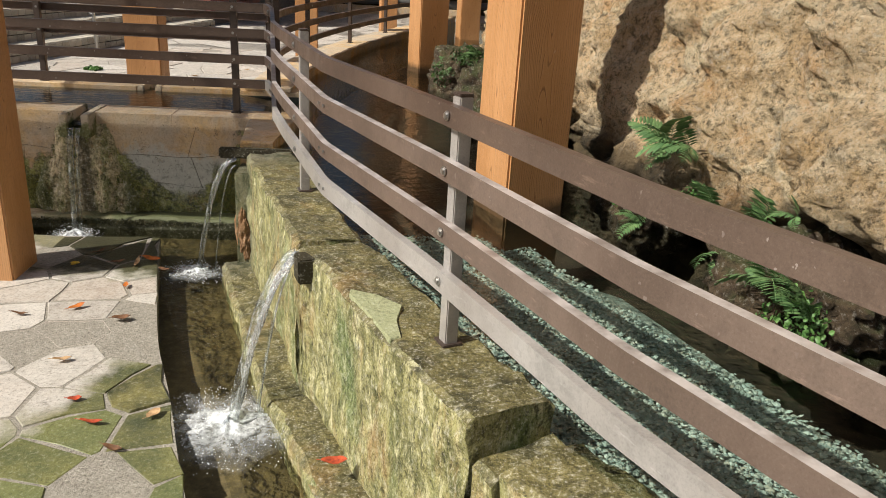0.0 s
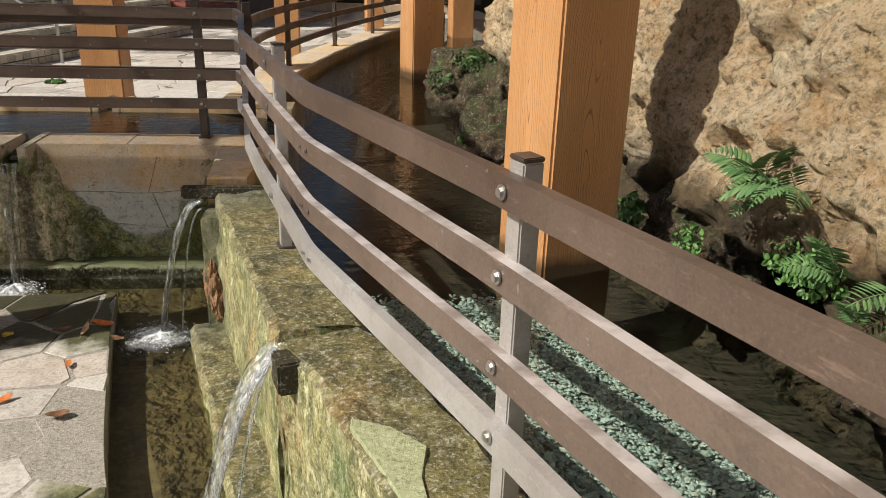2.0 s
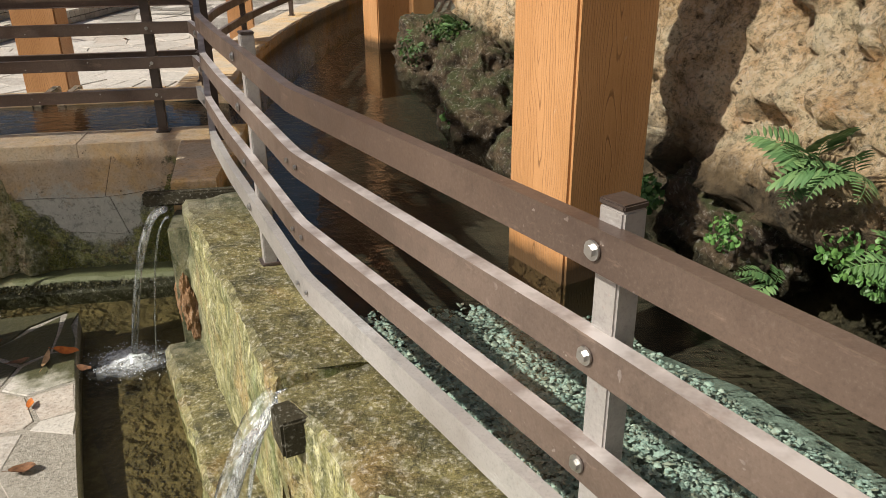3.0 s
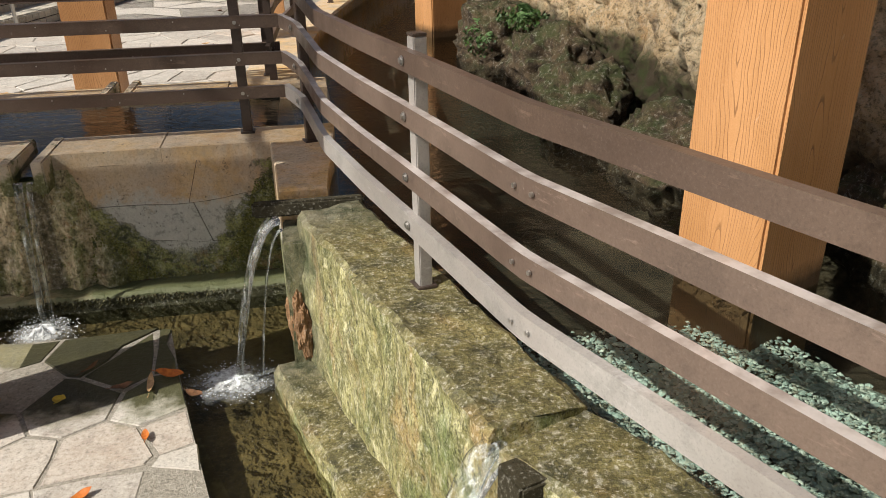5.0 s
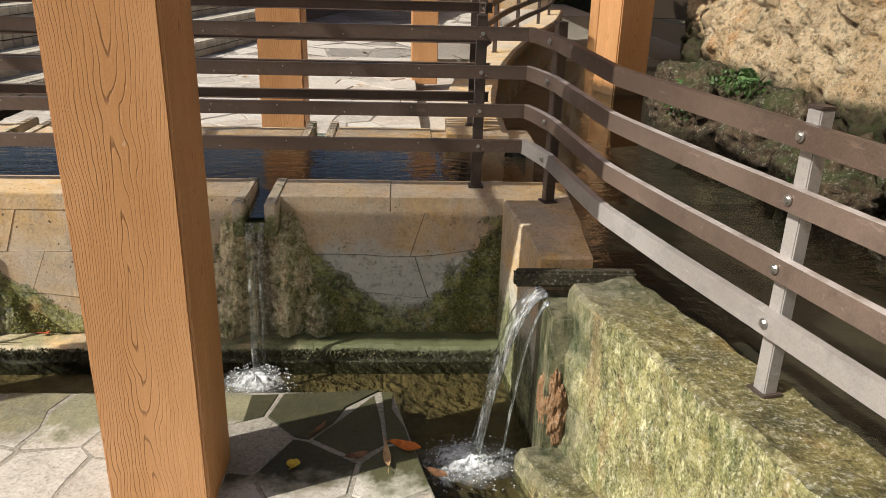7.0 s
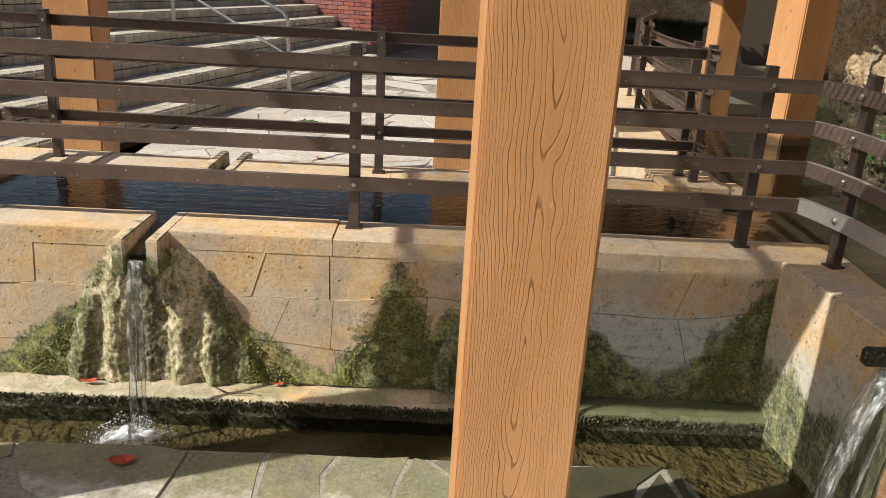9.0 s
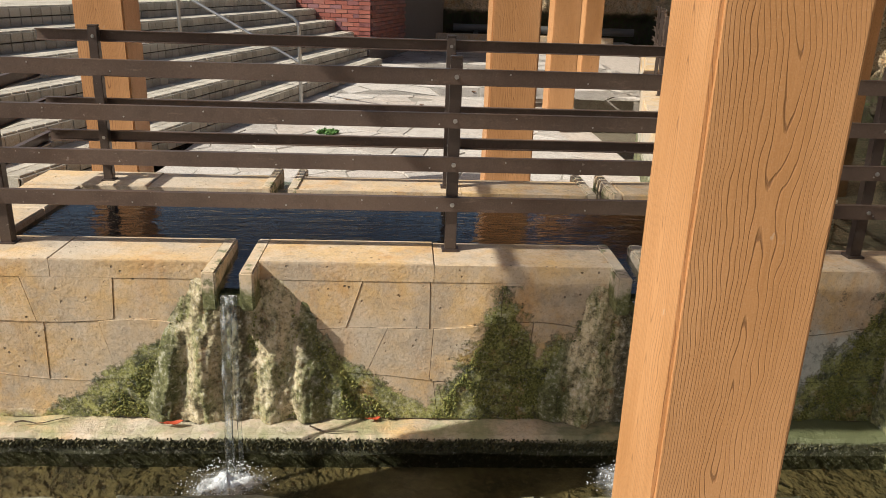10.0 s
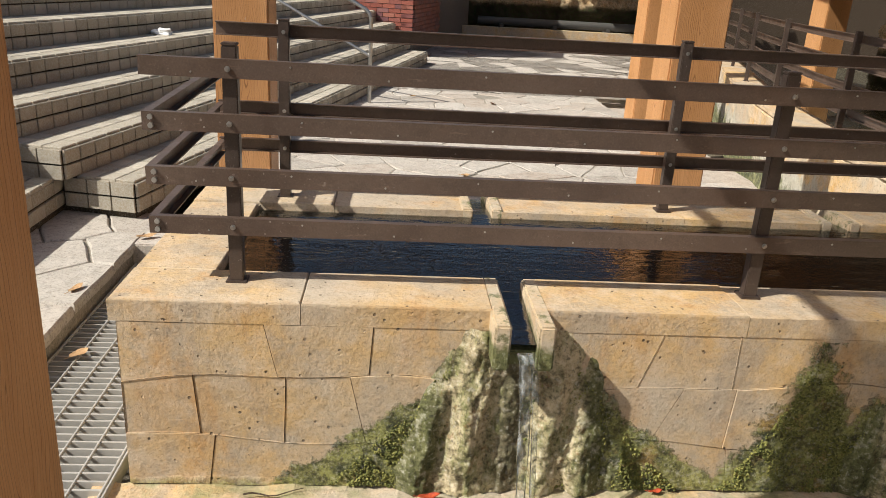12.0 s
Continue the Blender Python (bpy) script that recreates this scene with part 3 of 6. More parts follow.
def cyl(bm, a, b, r, n=12, r2=None):
    a, b = Vector(a), Vector(b)
    m = Matrix.Translation((a + b) / 2) @ (b - a).to_track_quat("Z", "Y").to_matrix().to_4x4()
    bmesh.ops.create_cone(bm, cap_ends=True, segments=n, radius1=r, radius2=r if r2 is None else r2, depth=(b - a).length, matrix=m)
    return bm


def vnoise(x, y, z, seed=0):
    """Value noise in -1..1 on arrays."""
    xi, yi, zi = np.floor(x), np.floor(y), np.floor(z)
    u, v, w = x - xi, y - yi, z - zi
    u, v, w = (k * k * (3 - 2 * k) for k in (u, v, w))

    def h(a, b, c):
        k = np.sin(a * 127.1 + b * 311.7 + c * 74.7 + seed * 17.3) * 43758.5453
        return 2 * (k - np.floor(k)) - 1

    out = 0
    for dx, wx in ((0, 1 - u), (1, u)):
        for dy, wy in ((0, 1 - v), (1, v)):
            for dz, wz in ((0, 1 - w), (1, w)):
                out = out + h(xi + dx, yi + dy, zi + dz) * wx * wy * wz
    return out


def fbm(x, y, z, octaves=5, gain=0.5, seed=0):
    out, amp = 0, 1.0
    for k in range(octaves):
        out = out + amp * vnoise(x * 2 ** k, y * 2 ** k, z * 2 ** k, seed + k)
        amp *= gain
    return out


def grid_faces(n, m, closed=False):
    """Faces of n rows of m points."""
    cols = m if closed else m - 1
    return [(i * m + j, i * m + (j + 1) % m, (i + 1) * m + (j + 1) % m, (i + 1) * m + j) for i in range(n - 1) for j in range(cols)]


def resample(path, step):
    """Points along a smooth curve through the path's points (x, y)."""
    p = [Vector(q).to_2d() for q in path]
    p = [2 * p[0] - p[1]] + p + [2 * p[-1] - p[-2]]
    out = []
    for i in range(1, len(p) - 2):
        a, b, c, d = p[i - 1:i + 3]
        n = max(1, int((c - b).length / step))
        for k in range(n):
            t = k / n
            out.append(0.5 * ((2 * b) + (c - a) * t + (2 * a - 5 * b + 4 * c - d) * t * t + (3 * b - a - 3 * c + d) * t ** 3))
    out.append(p[-2])
    return out


def sides(path):
    """For each point of a path, its unit normal to the left."""
    out = []
    for i in range(len(path)):
        d = path[min(i + 1, len(path) - 1)] - path[max(i - 1, 0)]
        d.normalize()
        out.append(Vector((-d.y, d.x)))
    return out


def sweep(name, path, profile, material, rough=0.0, seed=0, smooth=False, freq=9.0, ends=True):
    """A closed profile (offset to the left, z) drawn along a path of points (x, y); rough displaces it."""
    nrm = sides(path)
    v = np.array([(p.x + n.x * o, p.y + n.y * o, z) for p, n in zip(path, nrm) for o, z in profile])
    if rough:
        for k in range(3):
            v[:, k] += rough * fbm(v[:, 0] * freq, v[:, 1] * freq, v[:, 2] * freq, 4, 0.6, seed + 10 * k)
    m = len(profile)
    f = grid_faces(len(path), m, True)
    if ends:
        f += [tuple(range(m)), tuple((len(path) - 1) * m + k for k in reversed(range(m)))]
    return mesh_of(name, v, f, material, smooth)


def dense(profile, step):
    """The closed profile with more points along its long sides."""
    out = []
    for a, b in zip(profile, profile[1:] + profile[:1]):
        n = max(1, int(math.hypot(b[0] - a[0], b[1] - a[1]) / step))
        out += [(a[0] + (b[0] - a[0]) * k / n, a[1] + (b[1] - a[1]) * k / n) for k in range(n)]
    return out


def clip(poly, px, py, nx, ny):
    """The part of a polygon on the side of the line to which (nx, ny) does not point."""
    out = []
    for (ax, ay), (bx, by) in zip(poly, poly[1:] + poly[:1]):
        da, db = (ax - px) * nx + (ay - py) * ny, (bx - px) * nx + (by - py) * ny
        if da <= 0:
            out.append((ax, ay))
        if da * db < 0:
            t = da / (da - db)
            out.append((ax + (bx - ax) * t, ay + (by - ay) * t))
    return out


def cells(x0, x1, y0, y1, size, gap, rng, jitter=0.42, squash=1.0):
    """Irregular stones that fill a rectangle, with joints between them."""
    pts, tries = [], 0
    want = (x1 - x0) * (y1 - y0) / (size * size * squash)
    while len(pts) < want and tries < 20000:
        tries += 1
        p = (rng.uniform(x0, x1), rng.uniform(y0, y1))
        least = size * (0.50 + 0.35 * rng.random())
        if all(((p[0] - q[0]) ** 2 + ((p[1] - q[1]) / squash) ** 2) > least * least for q in pts):
            pts.append(p)
    out = []
    for i, (px, py) in enumerate(pts):
        poly = [(x0, y0), (x1, y0), (x1, y1), (x0, y1)]
        for k, (qx, qy) in enumerate(pts):
            d = math.hypot(qx - px, qy - py)
            if k == i or d > 4.5 * size or d < 1e-6:
                continue
            nx_, ny_ = (qx - px) / d, (qy - py) / d
            poly = clip(poly, (px + qx) / 2 - nx_ * gap / 2, (py + qy) / 2 - ny_ * gap / 2, nx_, ny_)
            if len(poly) < 3:
                break
        if len(poly) >= 3:
            out.append(poly)
    return out


def tidy(poly, least=0.012):
    out = []
    for p in poly:
        if not out or math.hypot(p[0] - out[-1][0], p[1] - out[-1][1]) > least:
            out.append(p)
    if len(out) > 2 and math.hypot(out[0][0] - out[-1][0], out[0][1] - out[-1][1]) <= least:
        out.pop()
    return out


def stone(poly, h0, h1, bevel, place, name, material, rng, wobble=0.0):
    """A stone of that outline with a worn edge; place(u, v, h) puts a point into the world."""
    poly = tidy(poly)
    if len(poly) < 3:
        return None
    cx, cy = sum(p[0] for p in poly) / len(poly), sum(p[1] for p in poly) / len(poly)
    if wobble:
        q = []
        for a, c in zip(poly, poly[1:] + poly[:1]):
            k = max(1, int(math.hypot(a[0] - c[0], a[1] - c[1]) / 0.11))
            for t in range(k):
                px, py = a[0] + (c[0] - a[0]) * t / k, a[1] + (c[1] - a[1]) * t / k
                d = noise.noise_vector((px * 11, py * 11, 3.3)) + 0.5 * noise.noise_vector((px * 27, py * 27, 8.1))
                q.append((px + d.x * wobble, py + d.y * wobble))
        poly = q
    n = len(poly)

    def inner(p, d):
        r = math.hypot(p[0] - cx, p[1] - cy) or 1
        k = max(0.2, 1 - d / r)
        return cx + (p[0] - cx) * k, cy + (p[1] - cy) * k

    tilt = rng.uniform(-0.004, 0.004)
    rings = [(poly, h0), (poly, h1 - bevel), ([inner(p, bevel * 1.2) for p in poly], h1 + tilt)]
    verts = [place(u, v, h) for ring, h in rings for u, v in ring]
    faces = [(r * n + i, r * n + (i + 1) % n, (r + 1) * n + (i + 1) % n, (r + 1) * n + i) for r in range(2) for i in range(n)]
    faces.append(tuple(2 * n + i for i in range(n)))
    me = mesh_of(name, verts, faces, material)
    bm = bmesh.new()
    bm.from_mesh(me)
    bmesh.ops.recalc_face_normals(bm, faces=bm.faces)
    bm.to_mesh(me)
    bm.free()
    return me


def thing(name, label, category, group="", kind=""):
    return tagged(new(name), label, category, group, kind)


def setting(name, me, label, category=""):
    return tagged(new(name, me), label, category or name.replace("_", " "), kind="structure")


def soft_box(name, x0, x1, y0, y1, z0, z1, material, bevel=0.006):
    me = bpy.data.meshes.new(name)
    bm = box(bmesh.new(), x0, x1, y0, y1, z0, z1, bevel)
    bm.to_mesh(me)
    bm.free()
    me.materials.append(material)
    return me


# ---- plan ----
WALL_Y, RIM, WATER_Z, RUN_Z, PLAZA = 4.79, 0.62, 0.555, -0.072, 0.15
EDGE = [(-1.20, 4.31), (-1.07, 3.74), (-0.89, 3.05), (-0.73, 2.59), (-0.54, 2.0), (-0.27, 1.35), (0.05, 0.6), (0.5, -0.4), (1.0, -1.5), (1.5, -2.6)]
INNER = [(-0.645, 3.97), (-0.445, 3.30), (-0.345, 2.95), (-0.25, 2.62), (-0.18, 2.49), (0.06, 1.89), (0.237, 1.51), (0.45, 1.10), (0.85, 0.35), (1.35, -0.6), (1.9, -1.7), (2.4, -2.7)]
FENCE = [(-0.67, 4.93), (-0.60, 4.70), (-0.53, 4.15), (-0.43, 3.72), (-0.33, 3.34), (-0.18, 2.76), (0.17, 1.925), (0.45, 1.20), (0.66, 0.76), (0.88, 0.28), (1.15, -0.35), (1.5, -1.1)]
BANK = [(-0.62, 5.78), (-0.60, 6.3), (-0.56, 6.9), (-0.36, 8.15), (-0.02, 9.6), (0.42, 11.1), (1.0, 12.9), (1.5, 15.0)]

# ---- ground and paving ----
rng = random.Random(3)
setting("ground", mesh_of("ground", [(-300, -300, -0.32), (300, -300, -0.32), (300, 300, -0.32), (-300, 300, -0.32)], [(0, 1, 2, 3)], EARTH), "bare brown earth under and round the spring", "ground")

edge_path = resample(EDGE, 0.12)
pv = [(p.x, p.y) for p in edge_path] + [(-14.0, -2.6), (-14.0, 4.31)]
nv = len(pv)
paving = setting("pavement", mesh_of("pavement", [(x, y, -0.0035) for x, y in pv] + [(x, y, -0.30) for x, y in pv],
                                     [tuple(range(nv))[::-1]] + [(i, (i + 1) % nv, nv + (i + 1) % nv, nv + i) for i in range(nv)], MORTAR),
                 "grey mortar bed of the sunken flagstone paving", "pavement")


def edge_x(y):
    for (ax, ay), (bx, by) in zip(EDGE, EDGE[1:]):
        if by <= y <= ay:
            return ax + (bx - ax) * (y - ay) / (by - ay), (bx - ax) / (by - ay)
    return EDGE[0][0], 0.0


flags = []
for poly in cells(-5.4, 0.3, 1.3, 4.31, 0.27, 0.016, rng):
    cy = sum(p[1] for p in poly) / len(poly)
    ex, slope = edge_x(min(cy, 4.30))
    poly = clip(poly, ex - 0.006, cy, 1.0, -slope)
    if len(poly) >= 3 and abs(sum(a[0] * b[1] - b[0] * a[1] for a, b in zip(poly, poly[1:] + poly[:1]))) > 0.012:
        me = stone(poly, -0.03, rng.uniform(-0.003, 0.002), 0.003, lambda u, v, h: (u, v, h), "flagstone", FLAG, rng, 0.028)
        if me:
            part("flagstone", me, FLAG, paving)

# ---- runnel and its water ----
setting("runnel_floor", mesh_of("runnel_floor", [(-4.4, 4.0, -0.13), (-4.4, 4.82, -0.13), (-0.4, 4.82, -0.13), (3.0, -2.7, -0.13), (1.0, -2.7, -0.13), (-1.4, 4.0, -0.13)],
                                [(0, 5, 2, 1), (5, 4, 3, 2)], SILT), "brown silty floor of the overflow runnel", "runnel floor")
setting("runnel_water", mesh_of("runnel_water", [(-4.36, 4.305, RUN_Z), (-4.36, 4.78, RUN_Z), (-0.5, 4.78, RUN_Z), (2.3, -2.6, RUN_Z), (1.4, -2.6, RUN_Z), (-1.28, 4.305, RUN_Z)],
                                [(0, 5, 2, 1), (5, 4, 3, 2)], RUNNEL), "shallow clear water running in the stone runnel", "water")
lp = resample([(-4.42, 4.725), (-3.0, 4.725), (-1.5, 4.725), (-0.66, 4.725)], 0.04)
ledge = setting("ledge_1", sweep("ledge_1", lp, dense([(-0.065, -0.2), (-0.065, -0.012), (-0.05, 0.0), (0.08, 0.0), (0.08, -0.2)], 0.03), make_ledge(), 0.007, 5, False, 12),
                "pale stone ledge at the trough's foot, mossy along its front", "ledge")
lp2 = [p for p in resample(INNER, 0.05)]
setting("ledge_2", sweep("ledge_2", lp2, dense([(-0.15, -0.2), (-0.145, -0.02), (-0.125, 0.0), (0.03, 0.012), (0.03, -0.2)], 0.04), MOSSWALL, 0.012, 6, False, 10),
        "low mossy stone step along the channel wall", "ledge")

# ---- trough ----
trough = setting("wall_trough_front", None, "golden limestone front wall of the spring trough with mossy spouts", "wall")
NOTCH = [-3.155, -1.742]
cap_runs = [(-4.335, -3.235), (-3.075, -1.822), (-1.662, -0.55)]
part("core", soft_box("core", -4.30, -0.66, WALL_Y + 0.003, 5.03, -0.2, 0.554, CORE), CORE, trough)


def courses(x0, x1, lines, joints, gap):
    """Stones between wavering bed joints; each course has its own upright joints (x, lean)."""
    out = []
    for (lo, hi), cuts in zip(zip(lines, lines[1:]), joints):
        cuts = [(x0, 0.0)] + cuts + [(x1, 0.0)]
        for (a, la), (c, lc) in zip(cuts, cuts[1:]):
            n = max(2, int((c - a) / 0.06))
            low = [(a - la + (c - lc - a + la) * k / n) for k in range(n + 1)]
            top = [(a + la + (c + lc - a - la) * k / n) for k in range(n + 1)]
            poly = [(x, lo(x) + gap) for x in low] + [(x, hi(x) - gap) for x in reversed(top)]
            poly = [(x + (gap if abs(x - (a - la)) < 1e-6 or abs(x - (a + la)) < 1e-6 else -gap if abs(x - (c - lc)) < 1e-6 or abs(x - (c + lc)) < 1e-6 else 0), z) for x, z in poly]
            out.append(poly)
    return out


def bed(z, amp, seed):
    return lambda x: z + amp * (math.sin(x * 4.1 + seed) + 0.6 * math.sin(x * 9.3 + 2 * seed)) if amp else z


JOINTS = [[(-4.06, 0.01), (-3.60, 0.0), (-2.86, 0.02), (-2.44, -0.01), (-1.98, 0.01), (-1.35, 0.01)],
          [(-4.10, -0.008), (-3.84, 0.004), (-3.62, -0.025), (-3.1, 0.01), (-2.66, 0.04), (-2.46, 0.005), (-2.10, 0.01), (-1.62, 0.01), (-1.08, -0.03)],
          [(-3.88, -0.02), (-3.585, 0.005), (-3.15, 0.01), (-2.74, 0.03), (-2.47, 0.0), (-2.21, 0.0), (-1.80, 0.01), (-1.10, 0.03)]]
for poly in courses(-4.315, -0.742, [bed(0.0, 0, 0), bed(0.172, 0.014, 1.0), bed(0.375, 0.019, 4.2), bed(0.5545, 0, 0)], JOINTS, 0.0012):
    me = stone(poly, 0.03, 0.0016, 0.0006, lambda u, v, h: (u, WALL_Y + 0.012 - 0.012 * (1 if h < 0.02 else 0) - (h if h < 0.02 else -0.02), v), "facing_stone", STONE, rng, 0.003)
    if me:
        part("facing_stone", me, STONE, trough)
end_wall = setting("wall_trough_left", None, "golden limestone end wall of the spring trough", "wall")
part("core", soft_box("core", -4.325, -4.07, 4.82, 6.05, -0.2, 0.545, STONE, 0.004), STONE, end_wall)
back_wall = setting("wall_trough_back", None, "limestone rear wall of the spring trough with water notches", "wall")
part("core", soft_box("core", -4.31, -0.45, 5.80, 6.04, -0.2, 0.554, STONE, 0.004), STONE, back_wall)


def cap_stones(wall, runs, y0, y1, size=0.62):
    for a, b in runs:
        n = max(1, round((b - a) / size))
        cuts = [a] + [a + (b - a) * (k + rng.uniform(-0.2, 0.2)) / n for k in range(1, n)] + [b]
        for c, d in zip(cuts, cuts[1:]):
            part("cap_stone", stone([(c + 0.001, y0), (d - 0.001, y0), (d - 0.001, y1), (c + 0.001, y1)], 0.5535, RIM - 0.001 + rng.uniform(0, 0.001), 0.003, lambda u, v, h: (u, v, h), "cap_stone", CAP, rng), CAP, wall)


cap_stones(trough, cap_runs, WALL_Y - 0.0018, 5.035)
back_runs = [(-4.335, -3.24), (-3.08, -1.70), (-1.52, -0.46)]
cap_stones(back_wall, back_runs, 5.79, 6.06)
for k in range(2):
    y0, y1 = 5.037 + k * 0.376, 5.037 + (k + 1) * 0.376
    part("cap_stone", stone([(-4.335, y0 + 0.002), (-4.075, y0 + 0.002), (-4.075, y1 - 0.002), (-4.335, y1 - 0.002)], 0.54, RIM, 0.008, lambda u, v, h: (u, v, h), "cap_stone", CAP, rng), CAP, end_wall)


def spout(wall, x, front, back, z=RIM, flip=1):
    """A stone gutter of two lips and a floor, let through a wall."""
    for sgn in (-1, 1):
        bm = box(bmesh.new(), x + sgn * 0.063 - 0.024, x + sgn * 0.063 + 0.024, min(front, back), max(front, back), z - 0.135, z + 0.004, 0.006)
        part("spout_lip", bm, LIP, wall)
    part("spout_floor", box(bmesh.new(), x - 0.04, x + 0.04, min(front, back) + 0.03, max(front, back), z - 0.13, z - 0.085, 0.004), LIP, wall)


LIP = make_lip()


for x in NOTCH:
    spout(trough, x, 4.668, 5.035)
for x in (-3.16, -1.61):
    spout(back_wall, x, 6.20, 5.79)


def deposit(x, w, hgt, seed):
    """A lumpy mineral crust on the wall below a spout, in ribs beside the fall."""
    n, m = 150, 110
    u = np.linspace(-w, w, n)
    v = np.linspace(0, hgt, m)
    U, V = np.meshgrid(u, v, indexing="ij")
    t = V / hgt
    half = w * (1.0 - 0.50 * t ** 1.6) + 0.02 * fbm(V * 7, np.sign(U) * 3.0, 0 * U + seed, 3, 0.5, seed)
    inside = np.clip((half - np.abs(U)) / 0.11, 0, 1) ** 0.8
    sway = 0.018 * np.sin(V * 9 + seed) + 0.012 * fbm(V * 5, 0 * U, 0 * U + seed, 3, 0.5, seed + 4)
    ribs = 0.5 + 0.5 * np.cos((np.abs(U + sway) - 0.12) * 2 * np.pi / 0.155)
    ribs = ribs ** 0.9
    gap = np.clip((np.abs(U) - 0.035) / 0.04, 0.0, 1)
    d = inside * (0.016 + 0.034 * ribs * gap * (1.15 - 0.75 * t))
    d = d + inside * (0.014 * fbm(U * 14, V * 4.5, 0 * U + seed, 4, 0.62, seed) + 0.0035 * fbm(U * 60, V * 45, 0 * U + seed, 3, 0.7, seed + 9))
    d = np.maximum(d, 0.002) - 0.008 * (1 - inside)
    verts = np.stack([x + U, WALL_Y + 0.002 - d, V], -1).reshape(-1, 3)
    return mesh_of("mineral_deposit", verts, grid_faces(n, m), TUFA, True)


for x, w, hgt, sd in ((-3.155, 0.40, 0.56, 1), (-1.742, 0.33, 0.55, 2)):
    ob = new("mineral_deposit", deposit(x, w, hgt, sd))
    ob.parent = trough
    ob["label"] = "lumpy mossy mineral crust"

# ---- corner block and channel wall ----
CORNER = make_corner()
corner = setting("wall_corner", None, "limestone corner block where the trough meets the side channel", "wall")
cb = [(-0.752, 4.785), (-0.70, 4.14), (-0.53, 4.14), (-0.49, 4.5), (-0.46, 5.03), (-0.55, 5.03), (-0.742, 4.785)]
part("corner_stone", stone(cb[:6], -0.2, RIM, 0.008, lambda u, v, h: (u, v, h), "corner_stone", CORNER, rng, 0.006), CORNER, corner)
part("slot_slab", box(bmesh.new(), -0.80, -0.40, 4.06, 4.10, 0.545, 0.60, 0.008), make_mortar("black_slot_slab", (0.022, 0.02, 0.014), (0.07, 0.06, 0.035)), corner, "dark mossy slab over the slot")

chan = setting("wall_channel", None, "mossy stone wall between the runnel and the spring channel", "wall")


def stretch(y_hi, y_lo, z, name, sd, out=0.25):
    p = [q for q in resample(INNER, 0.03) if y_lo <= q.y <= y_hi]
    prof = dense([(-0.0, -0.1), (0.0, z - 0.015), (0.018, z), (out - 0.02, z), (out, z - 0.02), (out, 0.15)], 0.035)
    me = sweep(name, p, prof, MOSSWALL, 0.009, sd, False, 11)
    part("wall_stretch", me, MOSSWALL, chan)


stretch(3.98, 2.662, 0.595, "wall_stretch", 21)
stretch(2.67, 2.615, 0.555, "wall_stretch", 22)
stretch(2.62, 1.49, 0.592, "wall_stretch", 23)
stretch(1.50, 1.40, 0.50, "wall_stretch", 24)
stretch(1.405, -2.6, 0.55, "wall_stretch", 25)
part("wall_stretch", soft_box("wall_stretch", -0.70, -0.43, 3.93, 4.16, -0.1, 0.50, MOSSWALL), MOSSWALL, chan)
# Black colour stands for wet stone and the shade inside the slot's recess.
RECESS_STONE = make_mortar("black_recess_stone", (0.022, 0.02, 0.012), (0.06, 0.05, 0.028))
for x0, x1, y0, y1, z0, z1, r in ((-0.055, 0.03, -0.04, 0.05, 0.495, 0.586, 17),):
    part("spout_lip", box(bmesh.new(), x0, x1, y0, y1, z0, z1, 0.006, pose(-0.20, 2.555, 0, 0, 0, r)), RECESS_STONE, chan, "black wet stone block standing in for the slot's dark recess")
lime_pts = [(-0.055, 2.225), (0.03, 2.215), (0.10, 2.13), (0.075, 2.03), (0.085, 1.93), (0.06, 1.90), (0.01, 2.03), (-0.06, 2.19)]
part("lime_patch", stone(lime_pts, 0.58, 0.5965, 0.003, lambda u, v, h: (u + 0.012, v, h), "lime_patch", LIME, rng, 0.030), LIME, chan, "pale patch of lime mortar")



def lump(x, y, z, sx, sy, sz, seed):
    """A knobbly crust where the corner jet has left its lime."""
    bm = bmesh.new()
    bmesh.ops.create_icosphere(bm, subdivisions=5, radius=1.0)
    co = np.array([v.co for v in bm.verts])
    d = 1 + 0.16 * fbm(co[:, 0] * 3, co[:, 1] * 3, co[:, 2] * 3, 5, 0.65, seed)
    for v, k in zip(bm.verts, d):
        v.co = Vector((x + v.co.x * sx * k, y + v.co.y * sy * k, z + v.co.z * sz * k))
    return bm


RUST = make_mortar("rusty_lime_crust", (0.12, 0.055, 0.025), (0.42, 0.26, 0.14))
part("mineral_deposit", lump(-0.655, 3.965, 0.17, 0.055, 0.06, 0.17, 61), RUST, chan, "rusty brown mineral crust")

# ---- channel bed, spring water ----
setting("channel_bed", mesh_of("channel_bed", [(-4.2, 5.0, 0.15), (-4.2, 5.85, 0.15), (-0.7, 5.85, 0.15), (-0.4, 8.3, 0.15), (0.9, 13.0, 0.15), (4.0, 13.0, 0.15), (3.6, -2.6, 0.15), (2.3, -2.6, 0.15), (0.3, 1.9, 0.15), (-0.3, 3.5, 0.15), (-0.5, 5.0, 0.15)],
                               [(0, 10, 2, 1), (10, 9, 5, 4, 3, 2), (9, 8, 7, 6, 5)], BED), "dark algae-covered bed of the spring channel", "channel bed")
TROUGH_Z = 0.589
tw = [(-4.10, 5.0, TROUGH_Z), (-0.98, 5.0, TROUGH_Z), (-0.98, 5.83, TROUGH_Z), (-4.10, 5.83, TROUGH_Z), (-0.58, 5.0, WATER_Z + 0.001), (-0.58, 5.83, WATER_Z + 0.001)]
tf = [(0, 1, 2, 3), (1, 4, 5, 2)]
